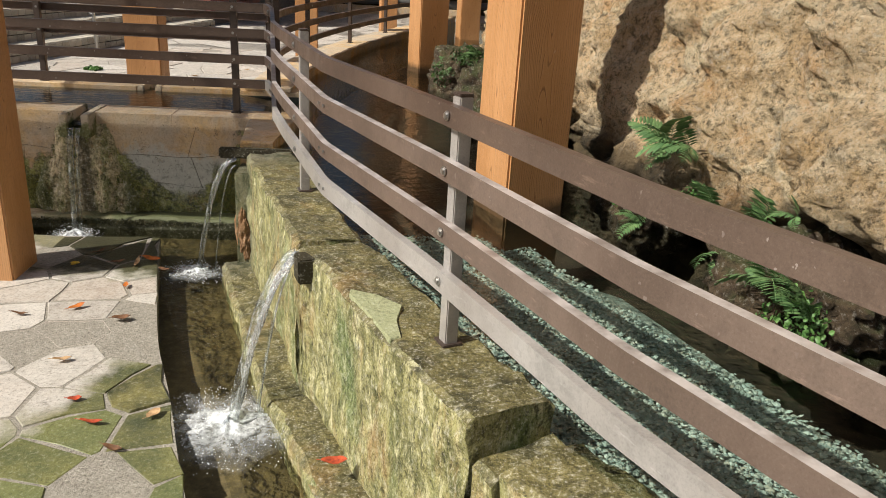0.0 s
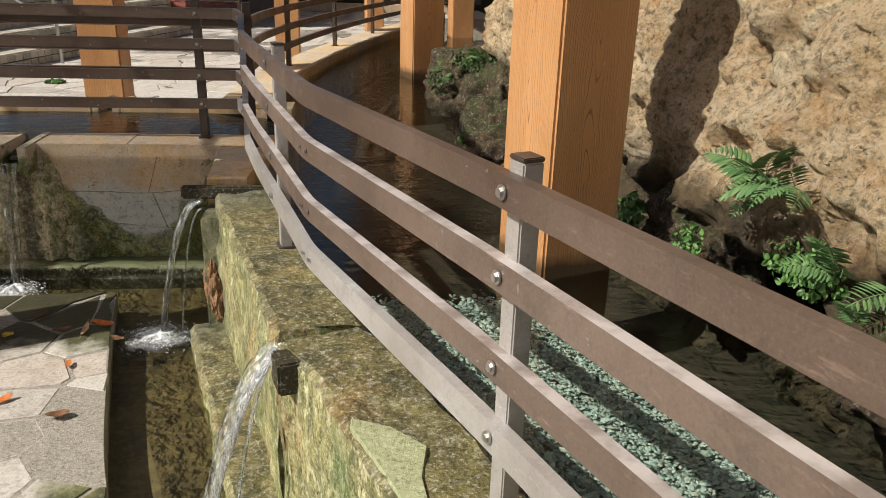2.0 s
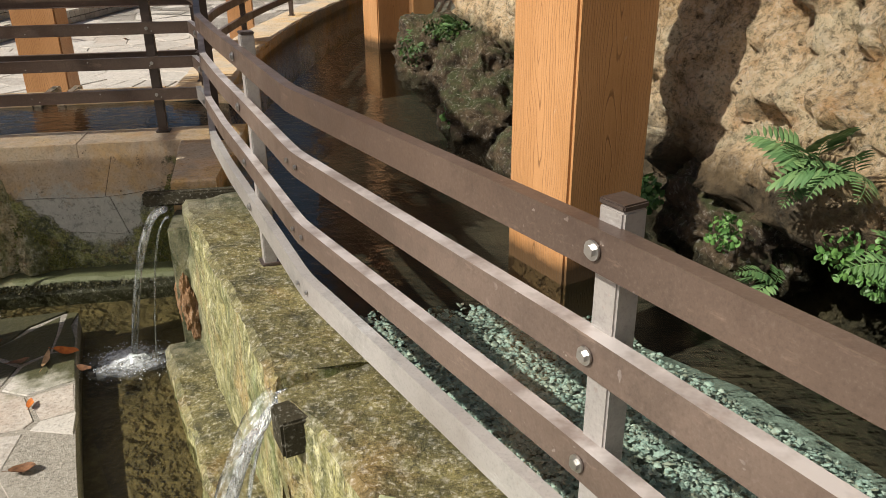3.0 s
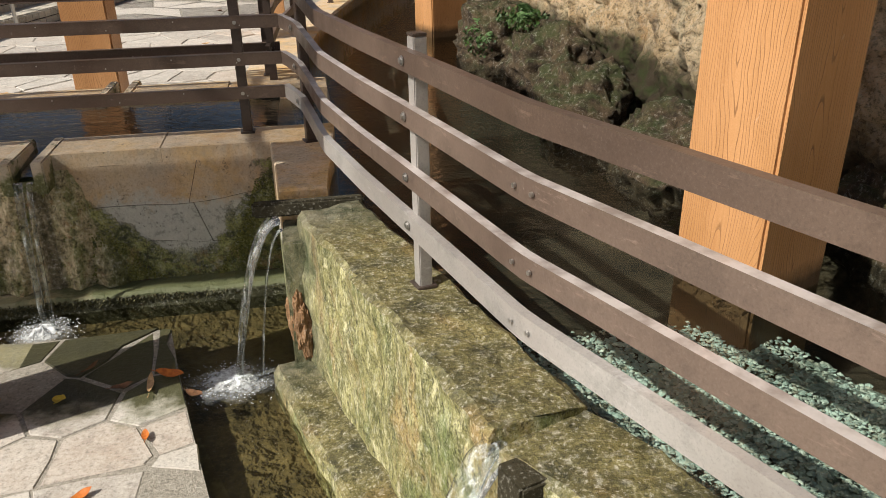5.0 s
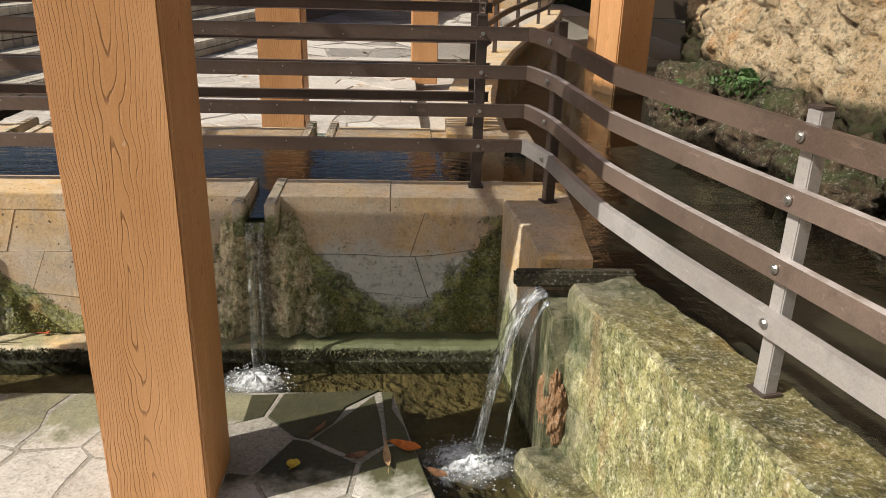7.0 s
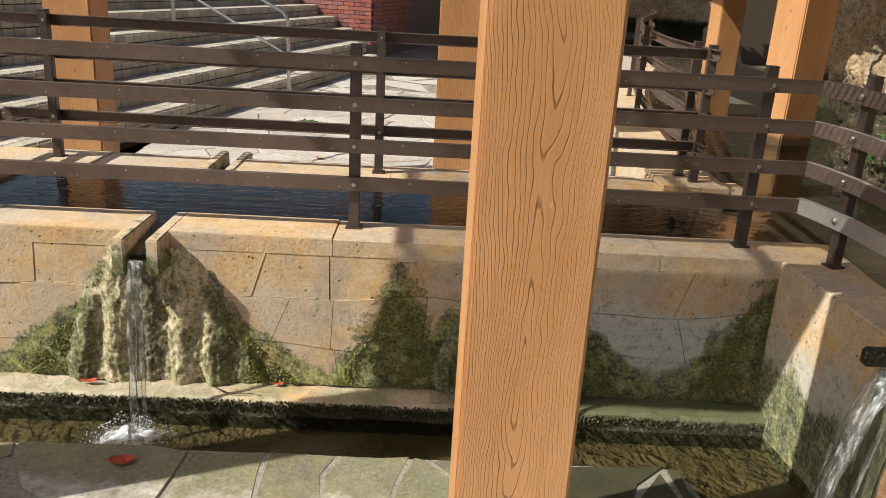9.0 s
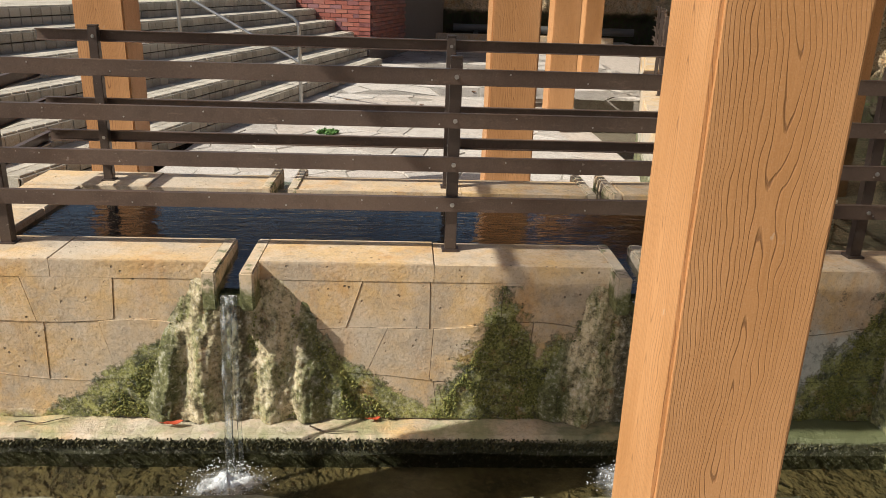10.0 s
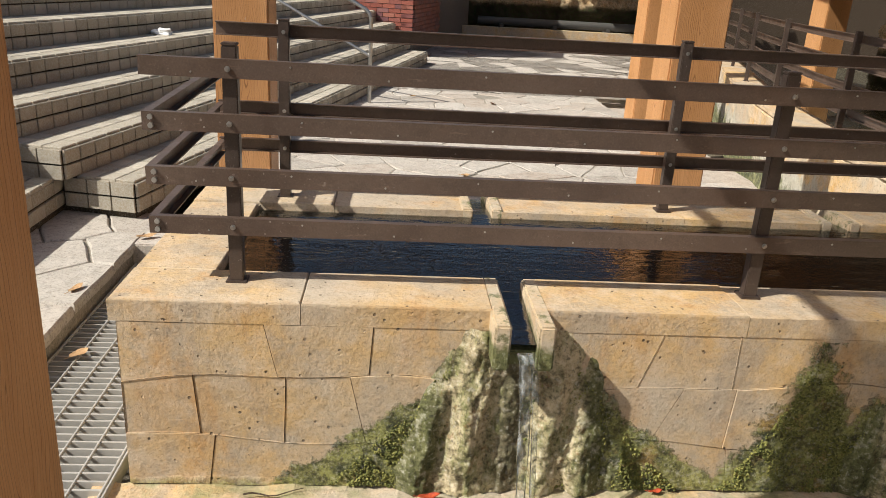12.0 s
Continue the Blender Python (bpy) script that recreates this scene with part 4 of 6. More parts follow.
for x, ya, yb in ((-3.155, 4.69, 5.0), (-1.742, 4.69, 5.0), (-3.16, 6.17, 5.83), (-1.61, 6.17, 5.83)):
    k = len(tw)
    tw += [(x - 0.0385, ya, TROUGH_Z - 0.03), (x + 0.0385, ya, TROUGH_Z - 0.03), (x + 0.0385, yb, TROUGH_Z), (x - 0.0385, yb, TROUGH_Z)]
    tf.append((k, k + 1, k + 2, k + 3) if yb > ya else (k + 3, k + 2, k + 1, k))
setting("trough_water", mesh_of("trough_water", tw, tf, TROUGH_WATER), "dark rippled spring water in the trough mirroring the sky", "water")
water_pts = [(-0.62, 5.0), (-0.5, 4.6), (-0.52, 4.1)] + [(q.x + 0.2, q.y) for q in resample(INNER, 0.3) if q.y < 4.0] + [(3.6, -2.6), (3.0, 15.0), (1.6, 15.0)] + [(q.x - 0.05, q.y) for q in reversed(resample(BANK, 0.4))] + [(-0.62, 5.83)]
wm = bpy.data.meshes.new("spring_water")
bm = bmesh.new()
face = bm.faces.new([bm.verts.new((x, y, WATER_Z)) for x, y in water_pts])
bmesh.ops.triangulate(bm, faces=[face])
bmesh.ops.recalc_face_normals(bm, faces=bm.faces)
bm.to_mesh(wm)
bm.free()
wm.materials.append(WATER)
setting("spring_water", wm, "clear rippled spring water filling trough and channel", "water")


def pebbles(count, spots, z, lo, hi, seed):
    r = np.random.RandomState(seed)
    verts, faces = [], []
    ico = [(0, 0, 1), (0.9, 0, 0.2), (0.28, 0.85, 0.2), (-0.72, 0.53, 0.2), (-0.72, -0.53, 0.2), (0.28, -0.85, 0.2), (0, 0, -0.6)]
    tri = [(0, 1, 2), (0, 2, 3), (0, 3, 4), (0, 4, 5), (0, 5, 1), (6, 2, 1), (6, 3, 2), (6, 4, 3), (6, 5, 4), (6, 1, 5)]
    for _ in range(count):
        x, y = spots(r)
        a, s = r.uniform(0, 6.28), r.uniform(lo, hi) * (1.6 if r.rand() < 0.08 else 1)
        sx, sy, sz = s * r.uniform(0.8, 1.3), s * r.uniform(0.6, 1.0), s * r.uniform(0.4, 0.7)
        tx, ty = r.uniform(-0.4, 0.4), r.uniform(-0.4, 0.4)
        b = len(verts)
        zz = z + r.uniform(0, 0.025)
        for px, py, pz in ico:
            px, py, pz = px * sx * r.uniform(0.8, 1.15), py * sy * r.uniform(0.8, 1.15), pz * sz
            verts.append((x + px * math.cos(a) - py * math.sin(a), y + px * math.sin(a) + py * math.cos(a), zz + pz + tx * px + ty * py))
        faces += [(b + i, b + j, b + k) for i, j, k in tri]
    return mesh_of("gravel", verts, faces, GRAVEL)


def straight(path, step):
    """Points along straight runs between the bends, with each bend eased a little."""
    p = [Vector(q) for q in path]
    out = []
    for a, b in zip(p, p[1:]):
        n = max(1, int((b - a).length / step))
        out += [a.lerp(b, k / n) for k in range(n)]
    out.append(p[-1])
    return [out[0]] + [(a + b * 2 + c) / 4 for a, b, c in zip(out, out[1:], out[2:])] + [out[-1]]


fence_path = straight(FENCE, 0.04)


def on_bed(r):
    q = fence_path[min(len(fence_path) - 1, int(r.uniform(0.29, 0.82) * len(fence_path)))]
    return q.x + 0.03 + 0.92 * r.rand() ** 1.2, q.y + r.uniform(-0.05, 0.05) + 0.15


tagged(new("gravel", pebbles(56000, on_bed, 0.40, 0.005, 0.0115, 4)), "grey-green and white gravel under the clear channel water", "gravel", kind="stuff")
setting("gravel_bank", mesh_of("gravel_bank", [(-0.28, 3.35, 0.19), (-0.12, 2.75, 0.40), (0.3, 1.9, 0.405), (1.2, 0.1, 0.405), (1.85, 0.1, 0.36), (1.0, 2.75, 0.36), (0.9, 3.35, 0.19)], [(6, 5, 1, 0), (5, 4, 3, 2, 1)], BANK_BED), "grey gravel bank under the channel water", "channel bed")

setting("trough_lining", soft_box("trough_lining", -4.07, -0.50, 5.782, 5.797, 0.1, 0.585, TROUGH_BED, 0.003), "dark algae lining on the trough's rear inner face", "trough lining")
setting("trough_lining_end", soft_box("trough_lining_end", -4.068, -4.052, 5.04, 5.78, 0.1, 0.58, TROUGH_BED, 0.003), "dark algae lining on the trough's end", "trough lining")
setting("trough_bed", mesh_of("trough_bed", [(-4.2, 5.0, 0.17), (-0.6, 5.0, 0.17), (-0.6, 5.85, 0.17), (-4.2, 5.85, 0.17)], [(0, 1, 2, 3)], TROUGH_BED), "dark green bed of the spring trough", "trough bed")

# ---- cliff ----
def cliff(y0, y1, z0, z1, step, base):
    n, m = int((y1 - y0) / step), int((z1 - z0) / step)
    Y, Z = np.meshgrid(np.linspace(y0, y1, n), np.linspace(z0, z1, m), indexing="ij")
    bx = np.interp(Y, [p[0] for p in base], [p[1] for p in base])
    x = bx + 0.10 * (Z - 1.0)
    under = np.clip((0.86 + 0.10 * fbm(Y * 2.2, 0 * Y, 0 * Y, 3, 0.5, 3) - Z) / 0.16, 0, 1)
    x = x + 0.30 * under * np.clip((4.4 - Y) / 0.8, 0.15, 1)
    lump = fbm(Y * 1.9, Z * 1.9, 0 * Y + 2.0, 3, 0.5, 8)
    ridge = np.abs(fbm(Y * 4.2, Z * 3.6, 0 * Y + 5.0, 5, 0.62, 15))
    x = x - 0.09 * lump - 0.07 * ridge + 0.05
    x = x + 0.026 * fbm(Y * 13, Z * 13, x * 2, 4, 0.6, 31)
    q = np.random.RandomState(12)
    wy, wz = Y + 0.05 * fbm(Y * 3, Z * 3, 0 * Y, 3, 0.5, 90), Z + 0.05 * fbm(Y * 3, Z * 3, 0 * Y + 7, 3, 0.5, 95)
    f1, f2 = np.full(Y.shape, 9.0), np.full(Y.shape, 9.0)
    for cy in np.arange(y0, y1, 0.52):
        for cz in np.arange(z0, z1, 0.46):
            d = np.hypot(wy - cy - q.uniform(-0.2, 0.2), wz - cz - q.uniform(-0.18, 0.18))
            f2 = np.where(d < f1, f1, np.minimum(f2, d))
            f1 = np.minimum(f1, d)
    edge = f2 - f1
    seam = np.clip(1 - edge / 0.045, 0, 1) * np.clip(0.9 + fbm(Y * 2.3, Z * 2.3, 0 * Y, 3, 0.5, 33), 0, 1)
    x = x - 0.07 * np.sqrt(np.clip(edge / 0.25, 0, 1)) - 0.025 * seam
    holes = np.clip(fbm(Y * 16, Z * 16, 0 * Y, 3, 0.5, 71) - 0.75, 0, 1)
    X = x + 0.07 * holes + 0.014 * fbm(Y * 45, Z * 45, x * 9, 2, 0.7, 51)
    me = mesh_of("cliff", np.stack([X, Y, Z], -1).reshape(-1, 3), grid_faces(n, m), ROCK, True)
    me.attributes.new("seam", "FLOAT", "POINT").data.foreach_set("value", seam.ravel())
    return me


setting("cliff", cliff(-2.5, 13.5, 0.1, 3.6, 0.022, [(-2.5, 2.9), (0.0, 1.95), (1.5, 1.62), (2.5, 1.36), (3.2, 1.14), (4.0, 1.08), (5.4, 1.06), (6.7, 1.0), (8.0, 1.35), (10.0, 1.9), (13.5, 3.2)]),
        "rough golden tufa cliff behind the channel, foot darkened by damp and painted shade", "rock wall")


def boulder(name, x, y, z, sx, sy, sz, seed, label):
    bm = bmesh.new()
    bmesh.ops.create_icosphere(bm, subdivisions=5, radius=1.0)
    co = np.array([v.co for v in bm.verts])
    d = 1 + 0.22 * fbm(co[:, 0] * 1.4 + seed, co[:, 1] * 1.4, co[:, 2] * 1.4, 5, 0.6, seed) - 0.16 * np.abs(fbm(co[:, 0] * 4 + seed, co[:, 1] * 4, co[:, 2] * 4, 4, 0.6, seed + 3))
    for v, k in zip(bm.verts, d):
        v.co = Vector((x + v.co.x * sx * k, y + v.co.y * sy * k, z + v.co.z * sz * k))
    me = bpy.data.meshes.new(name)
    bm.to_mesh(me)
    bm.free()
    me.materials.append(BOULDER)
    me.polygons.foreach_set("use_smooth", [True] * len(me.polygons))
    return tagged(new(name, me), label, "rock", "rocks in the channel")


boulder("boulder", 0.76, 5.05, 0.58, 0.24, 0.30, 0.27, 2, "dark brown tufa boulder standing in the channel")
boulder("boulder", 0.86, 5.80, 0.62, 0.28, 0.38, 0.30, 5, "mossy brown boulder against the cliff")
boulder("boulder", 0.78, 6.75, 0.62, 0.32, 0.5, 0.34, 9, "moss-grown low rock at the channel's edge")
boulder("boulder", 0.90, 4.35, 0.55, 0.24, 0.34, 0.24, 13, "damp brown rock at the cliff's foot")
boulder("boulder", 1.25, 3.35, 0.62, 0.22, 0.36, 0.24, 17, "dark flat rock at the cliff's foot")
boulder("boulder", 1.42, 2.25, 0.62, 0.26, 0.40, 0.22, 23, "dark pitted rock under the ferns")

# ---- pillars ----
def pillar(x, y, z0, z1, rot=0.0, w=0.285, label="square pillar with carved orange wood grain"):
    bm = box(bmesh.new(), -w / 2, w / 2, -w / 2, w / 2, 0, z1 - z0, 0.009)
    ob = part("pillar", bm, WOOD_WET if x > 0 and y < 9 else WOOD)
    ob.matrix_world = pose(x, y, z0, 0, 0, rot)
    return tagged(ob, label, "pillar", "pillars")


TOP = 2.62
PILLARS = [(-1.866, 3.787, -0.05, 0), (-4.25, 3.787, -0.05, 0), (-4.34, 7.07, 0.10, 0), (-1.94, 7.01, 0.10, 0), (0.652, 3.278, 0.1, 21), (0.52, 7.76, 0.1, 20), (-0.90, 10.83, 0.10, 2), (0.24, 14.6, 0.1, 8), (1.35, 11.6, 0.1, 8), (-3.6, 20.5, 0.1, 0), (-2.6, 21.0, 0.1, 0)]
for x, y, z, r in PILLARS:
    pillar(x, y, z, TOP, r, 0.285 if y < 3.2 or x < -1.5 else 0.29, label="square pillar with carved orange wood grain" if y < 9 else "distant square orange pillar with carved wood grain")


def beam(a, b, z, w=0.2, h=0.26):
    a, b = Vector(a), Vector(b)
    d = (b - a).length
    bm = box(bmesh.new(), -0.2, d + 0.2, -w / 2, w / 2, 0, h, 0.01)
    ob = part("roof_beam", bm, WOOD)
    ob.matrix_world = pose(a.x, a.y, z, 0, 0, math.degrees(math.atan2(b.y - a.y, b.x - a.x)))
    return tagged(ob, "unseen orange wood-grained beam added on the pillars under the shading roofs", "beam", "roof beams")


# Beams out of view, added to carry the shading roofs.
beam((0.52, 7.76), (0.24, 14.6), TOP)
beam((-4.25, 3.787), (-1.866, 3.787), TOP)
# Unseen roof, added; lath gaps blur into partial shade on the trough wall.
half_shade_roof = thing("half_shade_roof", "unseen flat lath roof added to half-shade the trough", "roof")
for x in (-4.375, -3.0, -1.625):
    part("joist", box(bmesh.new(), x - 0.025, x + 0.025, 3.70, 5.10, TOP + 0.262, TOP + 0.30, 0.004), WOOD, half_shade_roof)
lath = bpy.data.meshes.new("lath")
lb = box(bmesh.new(), -4.40, -1.60, 0.0, 0.0135, 0.0, 0.010)
lb.to_mesh(lath)
lb.free()
lath.materials.append(WOOD)
for k in range(47):
    part("lath", lath, WOOD, half_shade_roof).location = (0, 3.70 + k * 0.030, TOP + 0.302)
# Canopy out of view, added so the channel water mirrors something dark.
tagged(part("canopy_roof", box(bmesh.new(), -0.15, 4.0, 5.4, 24.0, TOP + 0.262, TOP + 0.33, 0.01), WOOD), "unseen flat canopy added over the channel to darken its reflections, lying on a beam", "roof")

# ---- fences ----
def rail_mesh(path, z, side, h=0.052, d=0.024, t=0.004, material=None):
    """A channel section along a path, its flat web on the given side (1 left, -1 right)."""
    s = side
    prof = [(0, -h / 2), (0, h / 2), (-s * d, h / 2), (-s * d, h / 2 - t), (-s * t, h / 2 - t), (-s * t, -h / 2 + t), (-s * d, -h / 2 + t), (-s * d, -h / 2)]
    me = sweep("rail", path, [(o, z + k) for o, k in prof], material or RAIL)
    bm = bmesh.new()
    bm.from_mesh(me)
    bmesh.ops.recalc_face_normals(bm, faces=bm.faces)
    bm.to_mesh(me)
    bm.free()
    return me


def post(fence, x, y, z0, z1, rot, bolts, face, material=None, size=0.008):
    """A square tube post with a cap; bolts at the heights given, on the side face (unit x, y)."""
    w = 0.021
    bm = box(bmesh.new(), -w, w, -w * 0.9, w * 0.9, 0, z1 - z0 - 0.008, 0.003)
    p = part("post", bm, material or POST, fence)
    m = pose(x, y, z0, 0, 0, rot)
    p.matrix_world = m
    cap = part("post_cap", box(bmesh.new(), -w * 1.02, w * 1.02, -w * 0.93, w * 0.93, z1 - z0 - 0.008, z1 - z0, 0.002), POST, p)
    foot = part("base_plate", box(bmesh.new(), -w * 1.5, w * 1.5, -w * 1.4, w * 1.4, -0.004, 0.006, 0.002), POST, p)
    inv = m.to_3x3().inverted()
    for z, reach in bolts:
        bm = bmesh.new()
        f = inv @ Vector((face[0], face[1], 0))
        a = Vector((0, 0, z - z0)) + f * reach
        cyl(bm, a, a + f * 0.003, size, 14)
        cyl(bm, a + f * 0.002, a + f * 0.008, size * 0.62, 6)
        part("bolt", bm, BOLT, p)
    return p


RZ = (1.257, 1.106, 0.95, 0.803)
fence_a = thing("metal_fence", "brown metal fence of four rails along the trough's front", "fence", "fences")
front = [(-4.24, 4.918), (-2.4, 4.918), (-0.66, 4.918)]
for z in RZ:
    part("rail", rail_mesh([Vector(p) for p in front], z, -1), RAIL, fence_a)
for z, z2 in zip(RZ[1:], (1.13, 0.978, 0.826)):
    q = [Vector((-4.24, 4.93 + k * 0.12)) for k in range(9)]
    me = rail_mesh(q, 0, 1)
    for v in me.vertices:
        v.co.z += z + (z2 - z) * (v.co.y - 4.93) / 0.96
    part("rail", me, RAIL, fence_a)
    for dz in (-0.012, 0.012):
        part("bolt", cyl(bmesh.new(), (-4.215, 4.92, z + dz), (-4.215, 4.909, z + dz), 0.008, 8), BOLT, fence_a)
for x in (-4.0, -2.395, -0.85):
    post(fence_a, x, 4.958, RIM, 1.325, 0, [(z, 0.042) for z in RZ], (0, -1))

screw = bpy.data.meshes.new("screw")
sb = cyl(bmesh.new(), (0, 0, 0), (0, -0.002, 0), 0.003, 8)
sb.to_mesh(screw)
sb.free()
screw.materials.append(BOLT)
for k, z in enumerate(RZ):
    for i in range(13):
        ob = part("screw", screw, BOLT, fence_a)
        ob.location = (-4.1 + 0.27 * i + 0.03 * (k % 2), 4.9185, z + 0.012 * (1 if i % 2 else -1))

fence_b = thing("metal_fence", "brown metal fence of four rails along the trough's rear rim", "fence", "fences")
RB = (1.285, 1.13, 0.978, 0.826)
for k, z in enumerate(RB):
    part("rail", rail_mesh([Vector(p) for p in [(-4.25, 5.945), (-2.4, 5.945), (-0.70, 5.945)]], z, 1), RAIL, fence_b)
for x in (-3.98, -2.365, -0.75):
    post(fence_b, x, 5.90, RIM, 1.335, 0, [(z, 0.016) for z in RB], (0, -1))

fence_c = thing("metal_fence", "long curved brown metal fence beside the spring channel, lower rails faded", "fence", "fences")
RC = (1.220, 1.080, 0.917, 0.780)
for k, z in enumerate(RC):
    path = fence_path
    me = rail_mesh(path, 0, -1, 0.054 if k < 3 else 0.06, material=(RAIL, RAIL_WORN_SHEEN, RAIL_WORN_SHEEN, RAIL_PALE)[k])
    for v in me.vertices:
        lift = max(0.0, min(1.0, (v.co.y - 4.1) / 0.75))
        v.co.z += z + (RZ[k] - z) * lift
    part("rail", me, RAIL, fence_c)
fn = sides(fence_path)


def on_fence(y):
    i = min(range(len(fence_path)), key=lambda k: abs(fence_path[k].y - y))
    return fence_path[i], fn[i]


for y, z0, z1 in ((4.745, RIM, 1.325), (3.32, 0.592, 1.285), (1.905, 0.592, 1.275), (0.40, 0.575, 1.275)):
    p, n = on_fence(y)
    post(fence_c, p.x + n.x * 0.040, p.y + n.y * 0.040, z0, z1, math.degrees(math.atan2(n.y, n.x)) - 90, [(z + (RZ[k] - z) * max(0, min(1, (y - 4.1) / 0.75)), 0.042) for k, z in enumerate(RC)], (-n.x, -n.y), RAIL_PALE if y in (1.905, 3.32) else None, 0.0125)
p, n = on_fence(2.76)
for z in RC[1:]:
    for k in (-0.03, 0.03):
        a = Vector((p.x - n.x * 0.001 + n.y * k, p.y - n.y * 0.001 - n.x * k, z))
        part("bolt", cyl(bmesh.new(), a, a - Vector((n.x, n.y, 0)) * 0.005, 0.0055, 8), BOLT, fence_c)

# ---- far bank ----
bank_path = resample(BANK, 0.12)
setting("wall_bank", sweep("wall_bank", bank_path, dense([(0.30, -0.1), (0.30, 0.60), (0.28, RIM), (0.0, RIM), (-0.0, 0.1), (0.0, -0.1)], 0.08), CORNER, 0.010, 44, False, 8),
        "curving pale stained limestone wall on the channel's far bank", "wall")
setting("bank_coping", sweep("bank_coping", bank_path, dense([(0.31, RIM + 0.004), (0.31, RIM + 0.03), (-0.02, RIM + 0.03), (-0.02, RIM + 0.004)], 0.1), CAP, 0.005, 45, False, 6), "pale limestone coping on the far bank wall", "coping")
fence_d = thing("metal_fence", "brown metal fence curving along the far bank of the channel", "fence", "fences")
fd_path = [p + n * 0.13 for p, n in zip(bank_path, sides(bank_path))]
for z in (1.29, 1.13, 0.98, 0.83):
    part("rail", rail_mesh(fd_path, z, -1), RAIL, fence_d)
for i in range(2, len(fd_path), 13):
    p, n = fd_path[i], sides(fd_path)[i]
    post(fence_d, p.x + n.x * 0.04, p.y + n.y * 0.04, RIM + 0.03, 1.34, math.degrees(math.atan2(n.y, n.x)) - 90, [(1.13, 0.042)], (-n.x, -n.y))

# ---- upper plaza ----
plaza = setting("plaza_paving", soft_box("plaza_paving", -4.45, -1.0, 6.42, 26.0, -0.3, PLAZA - 0.006, MORTAR), "grey mortar bed of the flagstone plaza beyond the trough", "pavement")
for poly in cells(-4.45, -1.0, 6.42, 12.5, 0.36, 0.010, rng):
    me = stone(poly, PLAZA - 0.03, PLAZA + rng.uniform(-0.003, 0.004), 0.006, lambda u, v, h: (u, v, h), "flagstone", FLAG_DRY, rng, 0.014)
    if me:
        part("flagstone", me, FLAG_DRY, plaza)
far = cells(-4.6, 1.2, 12.5, 24.0, 0.6, 0.03, rng)
setting("plaza_far", soft_box("plaza_far", -1.0, 3.5, 13.0, 26.0, -0.3, PLAZA - 0.02, FLAG_DRY), "pale flagstone paving at the plaza's far end", "pavement")
bm = bmesh.new()
for poly in far:
    poly = tidy(poly)
    if len(poly) > 2:
        f = bm.faces.new([bm.verts.new((x, y, PLAZA + rng.uniform(-0.004, 0.004))) for x, y in poly])
        bmesh.ops.extrude_face_region(bm, geom=[f])
part("flagstones", bm, FLAG_DRY, plaza)["kind"] = "stuff"
setting("rear_runnel", soft_box("rear_runnel", -4.4, -0.3, 6.04, 6.44, -0.3, 0.02, SILT), "damp runnel behind the trough", "runnel floor")
setting("bank_runnel", soft_box("bank_runnel", -1.0, -0.5, 6.44, 13.0, -0.3, 0.03, FLAG_DRY), "damp mossy runnel beside the bank wall", "runnel floor")

# ---- steps ----
D, N = Vector((0.225, 0.974)).normalized(), Vector((-0.974, 0.225)).normalized()
STEP_O = Vector((-4.98, 7.05))
steps = setting("steps", None, "grey granite-tiled steps rising from the plaza", "steps")
tile_mesh = {}


def tile(w, d, h):
    key = (round(w, 3), round(d, 3), round(h, 3))
    if key not in tile_mesh:
        bm = box(bmesh.new(), 0.0048, w - 0.0048, 0.003, d - 0.003, 0, h)
        es = [e for e in bm.edges if all(v.co.z > h / 2 for v in e.verts)]
        bmesh.ops.bevel(bm, geom=es, offset=0.004, segments=1, affect="EDGES")
        me = bpy.data.meshes.new("tile")
        bm.to_mesh(me)
        bm.free()
        me.materials.append(TILE)
        tile_mesh[key] = me
    return tile_mesh[key]


RISE, TREAD, TW = 0.18, 0.36, 0.145
LENGTH = [8.6, 9.0, 9.4, 9.8, 10.2, 10.6]
START = [0.0, -0.10, -1.4, -1.8, -2.2, -2.6]
loose = []


def lay(w, d, h, m, nearby):
    me = tile(w, d, h)
    if nearby:
        ob = part("step_tile", me, TILE, steps)
        ob.matrix_world = m
    else:
        loose.append((me, m))


laid = 0
ang = math.degrees(math.atan2(D.y, D.x))
